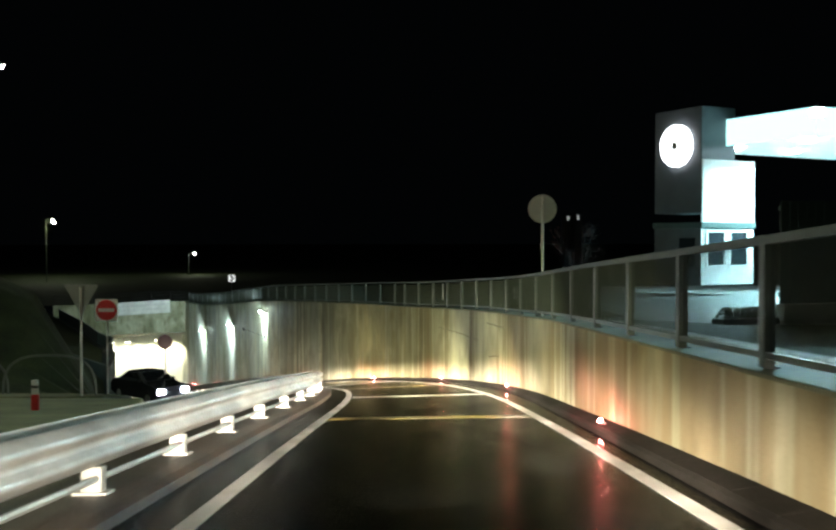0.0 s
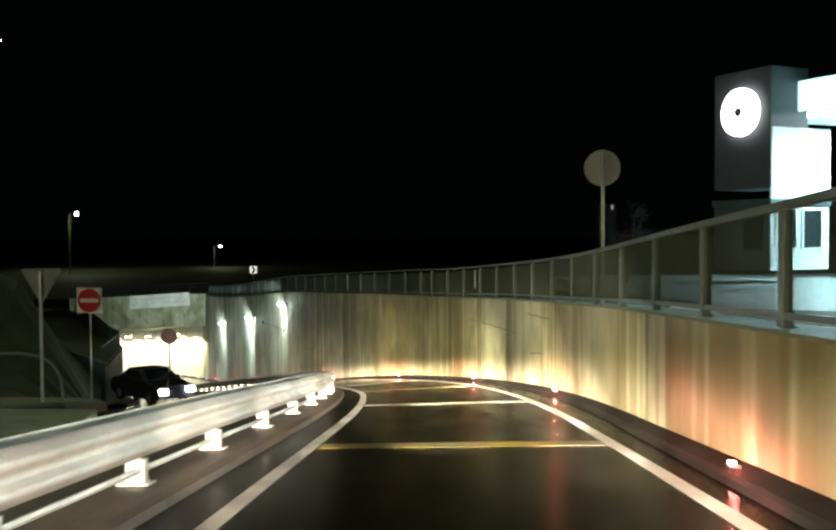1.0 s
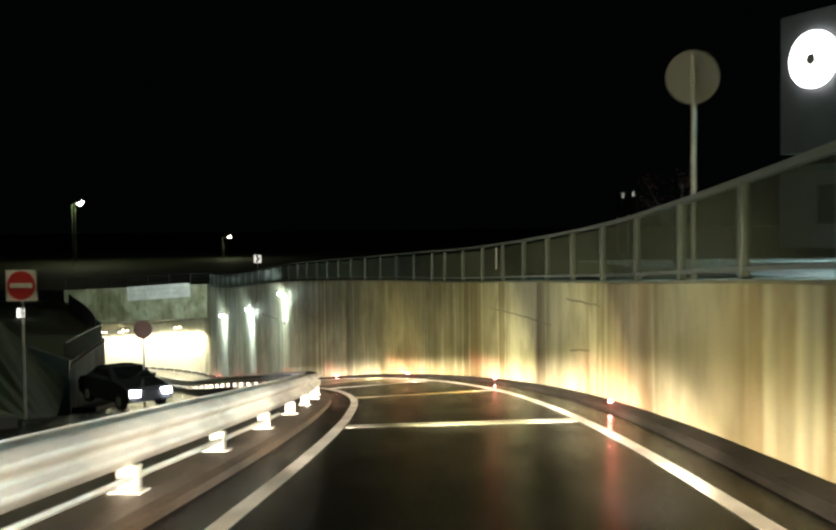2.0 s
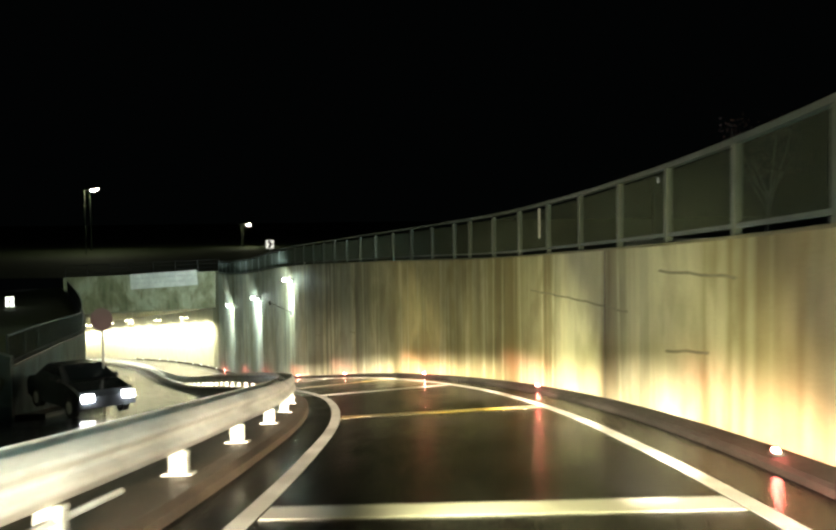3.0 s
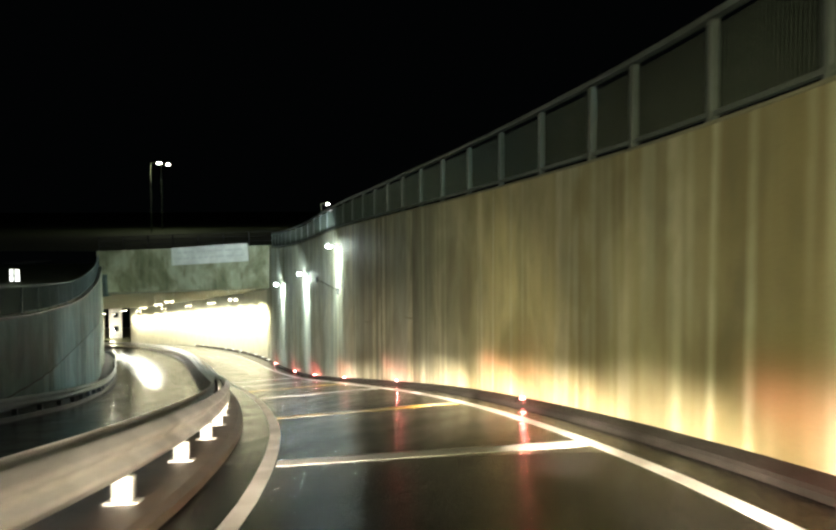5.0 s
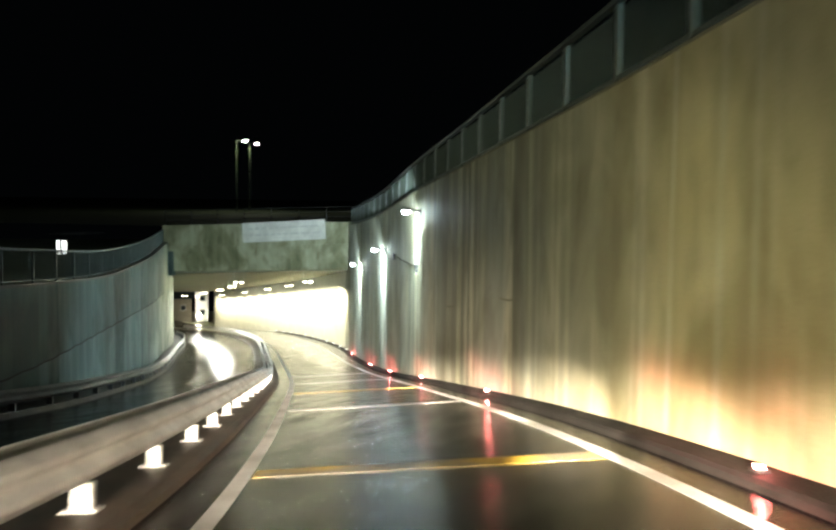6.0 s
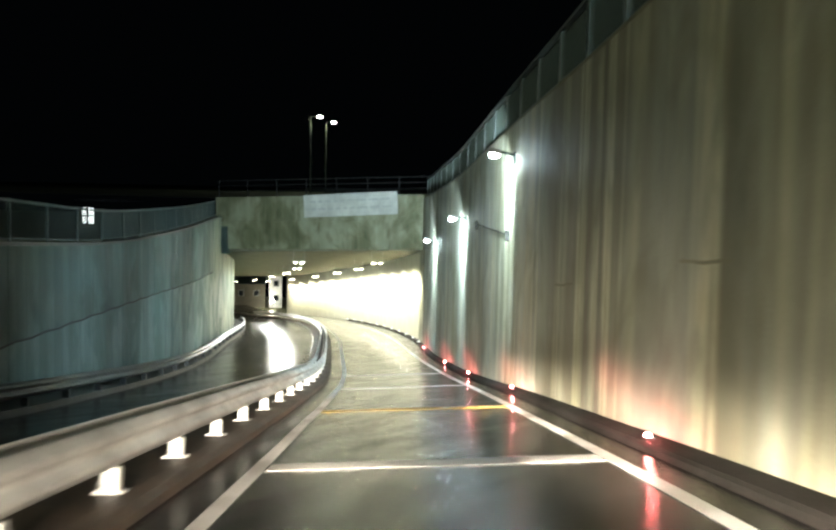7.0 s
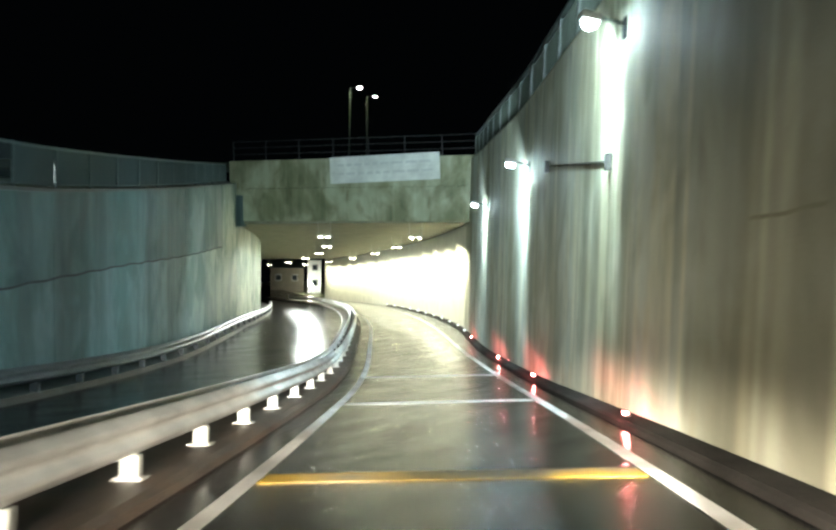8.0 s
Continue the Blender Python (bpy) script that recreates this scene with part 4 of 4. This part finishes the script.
# chevron board over the tunnel mouth
ob = sign_pole("chevron_sign", "small white board with a dark chevron on the bridge", (-20.07, 105.6, -5.5), 3.2)
bm = new_bm()
box(bm, (0, -0.05, 2.8), (0.72, 0.02, 0.76), bevel=0.005)
part("plate", bm, BOARD_GLOW, ob)
bm = new_bm()
for sgn in (1, -1):
    box(bm, (0.02, -0.07, 2.8 + sgn * 0.14), (0.2, 0.012, 0.46), Matrix.Rotation(radians(-38 * sgn), 4, "Y"))
part("chevron", bm, BLACK, ob)

# delineator post
zb = left_z(18)
ob = thing("delineator", pose(-6.9, 17.6, zb), "red and white delineator post on the verge", "delineator post")
bm = new_bm()
box(bm, (0, 0, 0.22), (0.13, 0.09, 0.46), bevel=0.02)
part("post", bm, SIGN_RED, ob)
bm = new_bm()
box(bm, (0, 0, 0.58), (0.12, 0.085, 0.26), bevel=0.02)
part("reflector", bm, WHITE, ob, "white reflector")
bm = new_bm()
box(bm, (0, -0.02, 0.59), (0.125, 0.055, 0.05))
part("dark_band", bm, BLACK, ob, "black band")

# splitter island and verge
def slab(name, pts, z0, z1, mat, label, cat):
    bm = new_bm()
    lo = [bm.verts.new((x, y, z0 + dz)) for x, y, dz in pts]
    hi = [bm.verts.new((x, y, z1 + dz)) for x, y, dz in pts]
    bm.faces.new(lo[::-1])
    top = bm.faces.new(hi)
    for i in range(len(pts)):
        k = (i + 1) % len(pts)
        bm.faces.new((lo[i], lo[k], hi[k], hi[i]))
    bmesh.ops.bevel(bm, geom=list(top.edges), offset=0.05, segments=2, affect="EDGES", profile=0.5)
    return tagged(mesh_ob(name, bm, mat), label, cat, kind="structure")


ISLAND = [(-13.5, 24.1, 0.0), (-8.9, 24.0, 0.0), (-8.1, 25.2, -0.14), (-8.3, 28.3, -0.6), (-9.6, 30.3, -0.85), (-13.5, 29.5, -0.7)]
slab("splitter_island", ISLAND, -4.6, -2.66, BLACK, "raised splitter island with a black kerb", "island")
slab("island_top", [(-10.15 + 0.96 * (x + 10.15), 27.3 + 0.95 * (y - 27.3), dz) for x, y, dz in ISLAND], -2.7, -2.62, SOIL, "pale gravelly top of the splitter island", "island")
slab("verge", [(-11.5, 11.0, 0.75), (-4.6, 11.0, 0.75), (-4.8, 17.0, 0.1), (-6.0, 21.3, -0.3), (-11.5, 21.8, -0.35)], -2.6, -1.9, SOIL, "gravelly verge with patchy grass", "verge")

# bent tube barrier
def hoop(x, y, z, w, h, turn):
    ob = thing("hoop_barrier", pose(x, y, z, 0, 0, turn), "bent galvanised tube hoop standing on the island", "barrier", "tube hoops on the island")
    cu = []
    for k in range(25):
        a = math.pi * k / 24
        c, sn = math.cos(a), math.sin(a)
        cu.append(Vector((w / 2 * abs(c) ** 0.7 * (1 if c > 0 else -1), 0, h * sn ** 0.6)))
    bm = new_bm()
    for a, b in zip(cu[:-1], cu[1:]):
        rod(bm, a, b, 0.035, 8)
    part("tube", bm, DIM_BACK, ob)
    return ob


hoop(-10.3, 27.3, -3.15, 2.6, 1.2, 0)
hoop(-13.0, 27.9, -3.25, 2.6, 1.2, 0)


# ================= car waiting in the far lane =================
def car(x, y, z, turn):
    ob = thing("car", pose(x, y, z, 0, 0, turn), "dark saloon car with its headlights on in the far lane", "car")
    # front of the car towards +y
    side = [(-2.1, 0.35), (-2.15, 0.75), (-1.95, 0.95), (-1.5, 1.0), (-0.85, 1.42), (0.2, 1.45), (0.95, 1.02), (1.9, 0.84), (2.12, 0.68), (2.15, 0.35), (1.7, 0.25), (-1.7, 0.25)]
    bm = new_bm()
    rows = []
    for px in (-0.88, -0.8, -0.4, 0.0, 0.4, 0.8, 0.88):
        row = []
        for yy, zz in side:
            tuck = 1.0 if zz < 0.98 else 1.0 - 0.42 * (zz - 0.98)
            edge = 1.0 if abs(px) < 0.85 else 0.985
            row.append(bm.verts.new((px * tuck, yy * edge, zz if abs(px) < 0.85 else zz * 0.97 + 0.01)))
        rows.append(row)
    for a, b in zip(rows[:-1], rows[1:]):
        for j in range(len(side)):
            k = (j + 1) % len(side)
            bm.faces.new((a[j], b[j], b[k], a[k]))
    bm.faces.new(rows[0])
    bm.faces.new(rows[-1][::-1])
    part("body", bm, CARPAINT, ob)
    for nm, pts in (("windscreen", [(-0.66, 0.92, 1.05), (0.66, 0.92, 1.05), (0.58, 0.3, 1.42), (-0.58, 0.3, 1.42)]), ("rear_window", [(-0.64, -1.4, 1.08), (0.64, -1.4, 1.08), (0.56, -0.92, 1.4), (-0.56, -0.92, 1.4)]), ("side_window", [(0.82, 0.75, 1.03), (0.82, -1.1, 1.03), (0.70, -0.8, 1.36), (0.70, 0.15, 1.38)]), ("side_window", [(-0.82, 0.75, 1.03), (-0.82, -1.1, 1.03), (-0.70, -0.8, 1.36), (-0.70, 0.15, 1.38)])):
        bm = new_bm()
        vs = [bm.verts.new(v) for v in pts]
        f = bm.faces.new(vs)
        bm.normal_update()
        nn = f.normal.copy()
        if nn.z < 0:
            nn = -nn
        ext = bmesh.ops.extrude_face_region(bm, geom=[f])
        bmesh.ops.translate(bm, vec=nn * 0.03, verts=[v for v in ext["geom"] if isinstance(v, bmesh.types.BMVert)])
        part(nm, bm, GLASS, ob)
    for wx in (-0.8, 0.8):
        for wy in (-1.3, 1.35):
            bm = new_bm()
            rod(bm, (wx - 0.1, wy, 0.31), (wx + 0.1, wy, 0.31), 0.31, 24)
            w = part("wheel", bm, RUBBER, ob)
            bm = new_bm()
            rod(bm, (wx - 0.108, wy, 0.31), (wx + 0.108, wy, 0.31), 0.19, 16)
            part("rim", bm, GALV, w)
        bm = new_bm()
        box(bm, (wx * 0.8, 2.13, 0.66), (0.36, 0.16, 0.2), bevel=0.03)
        part("headlight", bm, HEAD_GLOW, ob, "glaring white headlight")
        bm = new_bm()
        box(bm, (wx * 1.14, 0.65, 1.06), (0.18, 0.1, 0.13), bevel=0.03)
        part("mirror", bm, CARPAINT, ob)
    return ob


CAR_X, CAR_Y = -13.1, 47.6
car(CAR_X, CAR_Y, left_z(49) - 0.02, -134)
lamp("car_headlight_beam", "SPOT", look((-11.3, 45.6, left_z(47) + 0.65), (-6, 38, left_z(38))), 900, (0.82, 0.88, 1.0), size=60, blend=0.8, radius=0.08)

# ================= filling station =================
TW = Vector((11.7, 40.5, -0.85))
tower = thing("station_tower", pose(*TW, 0, 0, 28.2), "grey and white sales tower of a filling station", "building")
# local x runs along the white face, local y along the grey face
H_T = 7.3
bm = new_bm()
box(bm, (0.95, 1.4, 2.0 + 3.45), (1.9, 2.8, H_T - 2.9), bevel=0.02)
part("upper_wall", bm, GREY_PLASTER, tower, "grey rendered upper wall")
bm = new_bm()
box(bm, (1.5, 1.42, 1.42), (3.0, 2.8, 2.36), bevel=0.02)
part("lower_wall", bm, GREY_PLASTER, tower, "grey lower wall")
bm = new_bm()
box(bm, (1.5, 0.005, 1.42), (2.98, 0.04, 2.3), bevel=0.008)
part("front_panel", bm, PLASTER, tower, "white front panel")
bm = new_bm()
box(bm, (1.5, -0.015, 4.15), (2.96, 0.1, 2.6), bevel=0.01)
part("white_panel", bm, PLASTER, tower, "white panel under the canopy")
bm = new_bm()
box(bm, (1.48, 1.38, 2.73), (3.1, 2.95, 0.24), bevel=0.01)
part("band", bm, DARK_WALL, tower, "dark band round the tower")
for x in (0.8, 2.1):
    bm = new_bm()
    for c, sz in (((x - 0.52, -0.02, 1.75), (0.1, 0.1, 1.5)), ((x + 0.52, -0.02, 1.75), (0.1, 0.1, 1.5)), ((x, -0.02, 2.48), (1.14, 0.1, 0.1)), ((x, -0.02, 1.02), (1.14, 0.12, 0.08))):
        box(bm, c, sz)
    w = part("window_frame", bm, PLASTER, tower, "white window frame")
    bm = new_bm()
    box(bm, (x, -0.0, 1.75), (0.95, 0.06, 1.4))
    part("pane", bm, GLASS, w)
bm = new_bm()
box(bm, (0, 0, 0), (0.2, 0.03, 0.72), bevel=0.008)
board_ = part("cladding_board", bm, PLASTER, tower)
board_.matrix_basis = pose(0.13, -0.012, 0.6)
for k in range(1, 13):
    again(board_, pose(0.13 + 0.228 * k, -0.012, 0.6))
bm = new_bm()
box(bm, (-0.01, 0.8, 1.6), (0.06, 0.9, 1.2), bevel=0.01)
part("side_window", bm, GLASS, tower)
bm = new_bm()
disc(bm, (-0.12, 1.35, 6.1), 0.88, 0.2, (1, 0, 0), 48)
sg = part("round_sign", bm, SIGN_GLOW, tower, "glowing white round sign")
bm = new_bm()
disc(bm, (-0.23, 1.35, 6.1), 0.17, 0.02, (1, 0, 0), 24)
part("emblem", bm, SIGN_BACK, sg, "plain grey emblem")

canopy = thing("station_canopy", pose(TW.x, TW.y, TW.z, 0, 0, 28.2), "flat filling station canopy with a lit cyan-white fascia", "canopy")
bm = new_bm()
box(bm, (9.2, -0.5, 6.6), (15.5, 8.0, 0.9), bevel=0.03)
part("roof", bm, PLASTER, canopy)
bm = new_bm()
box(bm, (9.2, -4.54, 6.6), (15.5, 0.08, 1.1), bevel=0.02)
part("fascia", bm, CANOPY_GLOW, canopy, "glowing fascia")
bm = new_bm()
box(bm, (1.42, -0.5, 6.6), (0.08, 8.0, 1.1), bevel=0.02)
part("side_fascia", bm, CANOPY_GLOW, canopy, "glowing fascia")
for x in (3, 6.5, 10, 13.5):
    for y in (-2.8, 1.0):
        bm = new_bm()
        disc(bm, (x, y, 6.1), 0.3, 0.08, (0, 0, 1), 20)
        part("downlight", bm, LED_GLOW, canopy, "glaring downlight")
for x in (15.0,):
    bm = new_bm()
    box(bm, (x, -0.5, 3.1), (0.35, 0.35, 6.1), bevel=0.03)
    part("column", bm, PLASTER, canopy)

forecourt = slab("forecourt", [(4.6, 9.0, 0.9), (40, 9.0, 0.9), (40, 62, -0.6), (6.0, 62, -0.7), (5.2, 34, 0)], -1.9, -0.95, PAVING, "wet concrete forecourt lit by the canopy", "forecourt")
fence = thing("station_fence", pose(7.1, 19.2, 0.45, 0, 0, 16), "dark slatted fence on a pale plinth at the forecourt", "fence")
bm = new_bm()
box(bm, (4.0, 0, -0.75), (8.0, 0.25, 0.55), bevel=0.02)
part("plinth", bm, PLASTER, fence, "pale plinth")
pm = None
for k in range(40):
    if pm is None:
        bm = new_bm()
        box(bm, (0.1, 0, 0.5), (0.19, 0.03, 2.1))
        pm = part("slat", bm, DARK_WALL, fence)
    else:
        again(pm, pose(0.2 * k, 0, 0))
for z in (-0.3, 1.4):
    bm = new_bm()
    box(bm, (4.0, 0.04, z), (8.0, 0.05, 0.08))
    part("rail", bm, DARK_WALL, fence)

# planter beside the fence
planter = thing("planter", pose(6.35, 18.95, -0.5, 0, 0, 16), "low dark planter with clipped evergreen on the forecourt", "planter")
bm = new_bm()
box(bm, (0, 0, 0.11), (1.25, 0.45, 0.22), bevel=0.02)
part("trough", bm, BLACK, planter)
rnd = random.Random(3)
bm = new_bm()
for _ in range(420):
    m = Matrix.Translation((rnd.uniform(-0.58, 0.58), rnd.uniform(-0.19, 0.19), 0.2 + rnd.uniform(0, 0.22))) @ Euler((rnd.uniform(0, 6), rnd.uniform(0, 6), rnd.uniform(0, 6))).to_matrix().to_4x4()
    bm.faces.new([bm.verts.new(m @ Vector(v)) for v in ((-0.05, 0, 0), (0, -0.025, 0.01), (0.05, 0, 0), (0, 0.025, 0.01))])
part("foliage", bm, GRASS, planter, "clipped dark green foliage")

# floodlight fixed to the canopy's edge
flood = thing("floodlight", look((14.75, 36.3, 5.95), (6.0, 15.0, -0.3)), "glaring cyan-white floodlight on the canopy edge", "floodlight")
bm = new_bm()
box(bm, (0, 0, 0.14), (0.5, 0.36, 0.2), bevel=0.03)
part("housing", bm, SIGN_BACK, flood)
bm = new_bm()
box(bm, (0, 0, 0.03), (0.44, 0.3, 0.03), bevel=0.01)
part("lens", bm, LED_GLOW, flood, "glaring lens")
bm = new_bm()
rod(bm, (0, 0.1, 0.2), (0, 0.25, 0.75), 0.03, 8)
part("bracket", bm, RAIL_DARK, flood)

# pale kerb behind the railing
verge_kerb = mesh_ob("verge_kerb", sweep(span(2, 19, 0.8), lambda s: [(wall_o(s) + 0.62, wall_top(s) - 0.2), (wall_o(s) + 0.62, wall_top(s) + 0.06), (wall_o(s) + 0.66, wall_top(s) + 0.09), (wall_o(s) + 0.86, wall_top(s) + 0.09), (wall_o(s) + 0.9, wall_top(s) - 0.2)]), PLASTER)
tagged(verge_kerb, "pale concrete kerb stones behind the railing", "kerb", kind="structure")

# ================= house beyond the tunnel's far end =================
HX = Vector((-84.9, 198.0, -25.4))


def gable_house(name, label, m, w, d, h, wall, spots, roof=1.4):
    ob = thing(name, m, label, "house", "houses beyond the tunnel")
    bm = new_bm()
    box(bm, (0, d / 2, h / 2), (w, d, h), bevel=0.03)
    part("wall", bm, wall, ob)
    bm = new_bm()
    vs = [bm.verts.new(v) for v in ((-w / 2 - 0.3, -0.3, h), (w / 2 + 0.3, -0.3, h), (w / 2 + 0.3, d + 0.3, h), (-w / 2 - 0.3, d + 0.3, h), (-w / 2 - 0.3, d / 2, h + roof), (w / 2 + 0.3, d / 2, h + roof))]
    for f in ((0, 1, 2, 3), (0, 1, 5, 4), (2, 3, 4, 5), (0, 3, 4), (1, 2, 5)):
        bm.faces.new([vs[k] for k in f])
    part("roof", bm, DARK_WALL, ob)
    for x, z in spots:
        bm = new_bm()
        box(bm, (x, -0.03, z), (0.95, 0.1, 1.05), bevel=0.02)
        w_ = part("window", bm, SIGN_BACK, ob, "window in a pale frame")
        bm = new_bm()
        box(bm, (x, -0.06, z), (0.8, 0.08, 0.9))
        part("pane", bm, GLASS, w_)
    return ob


gable_house("house", "narrow white house with two dark windows beyond the tunnel", pose(*HX, 0, 0, 28.6), 2.2, 4, 5.4, PLASTER, ((0.1, 1.7), (0.1, 4.2)))
q = HX + Vector((-4.4, -1.2, -0.2))
gable_house("house", "brownish rendered house with dark windows beyond the tunnel", pose(*q, 0, 0, 28.6), 5.4, 6, 4.2, BROWN_PLASTER, ((-1.4, 2.6), (1.2, 2.6)))
slab("yard", [(-98, 180, 0), (-70, 188, 0), (-74, 214, 0), (-100, 212, 0)], -26.4, -25.45, SOIL, "dark yard in front of the houses", "yard")
porch = HX + Vector((0.5, -2.0, 0))
hl = thing("porch_lamp", pose(*porch), "small bright lamp on a short post before the house", "lamp")
bm = new_bm()
rod(bm, (0, 0, 0), (0, 0, 1.2), 0.05, 8)
part("post", bm, RAIL_DARK, hl)
bm = new_bm()
bmesh.ops.create_uvsphere(bm, u_segments=12, v_segments=8, radius=0.25, matrix=Matrix.Translation((0, 0, 1.4)))
part("globe", bm, STREET_GLOW, hl, "glowing globe")
lamp("porch_light", "POINT", pose(porch.x, porch.y - 0.6, porch.z + 1.6), 260, (1.0, 0.93, 0.7), radius=0.2)

# ================= small tree by the forecourt =================
def small_tree(x, y, z, h):
    rnd = random.Random(11)
    ob = thing("tree", pose(x, y, z), "small reddish-leaved tree behind the railing", "tree")
    bm = new_bm()
    rod(bm, (0, 0, 0), (0.05, 0, h * 0.45), 0.07, 8, 0.045)
    tips = []
    for k in range(9):
        a = k * 2.4
        b = Vector((0.05, 0, h * (0.3 + 0.02 * k)))
        t = Vector((math.cos(a) * rnd.uniform(0.4, 0.9), math.sin(a) * rnd.uniform(0.4, 0.9), h * rnd.uniform(0.55, 0.95)))
        rod(bm, b, t, 0.03, 6, 0.012)
        tips.append(t)
        for _ in range(2):
            t2 = t + Vector((rnd.uniform(-0.4, 0.4), rnd.uniform(-0.4, 0.4), rnd.uniform(0.0, 0.4)))
            rod(bm, t, t2, 0.013, 5, 0.006)
            tips.append(t2)
    part("trunk", bm, BLACK, ob)
    bm = new_bm()
    for t in tips:
        for _ in range(26):
            c = t + Vector((rnd.gauss(0, 0.2), rnd.gauss(0, 0.2), rnd.gauss(0, 0.16)))
            m = Matrix.Translation(c) @ Euler((rnd.uniform(0, 6), rnd.uniform(0, 6), rnd.uniform(0, 6))).to_matrix().to_4x4()
            vs = [bm.verts.new(m @ Vector(v)) for v in ((-0.035, 0, 0), (0, -0.02, 0.008), (0.035, 0, 0), (0, 0.02, 0.008))]
            bm.faces.new(vs)
    part("crown", bm, RED_LEAF, ob)


small_tree(7.2, 44.0, -1.6, 3.4)

# lit windows of far houses, seen as specks over the railing
for x, y, z in ((31.0, 200.0, 6.0), (33.0, 200.0, 6.2), (-35.03, 84.46, -6.23)):
    far = z < 0
    ob = thing("far_house", pose(x, y + 2, -5.5), "dark distant house with a lit window" if not far else "dark shed with a small lit window", "house", "far houses")
    zz = z + 5.5
    bm = new_bm()
    box(bm, (0, 1.5, zz / 2 + 0.35), (1.6, 3, zz + 0.7), bevel=0.02)
    part("wall", bm, BLACK, ob)
    bm = new_bm()
    box(bm, (0, -0.02, zz), (0.6, 0.08, 0.72) if far else (0.4, 0.08, 0.9), bevel=0.01)
    w = part("window", bm, WINDOW_GLOW if far else DIM_GLOW, ob, "lit window")
    bm = new_bm()
    box(bm, (0, -0.07, zz), (0.1, 0.04, 0.9))
    part("mullion", bm, BLACK, w)
    bm = new_bm()
    box(bm, (0, -0.07, zz), (0.6, 0.04, 0.07))
    part("transom", bm, BLACK, w)
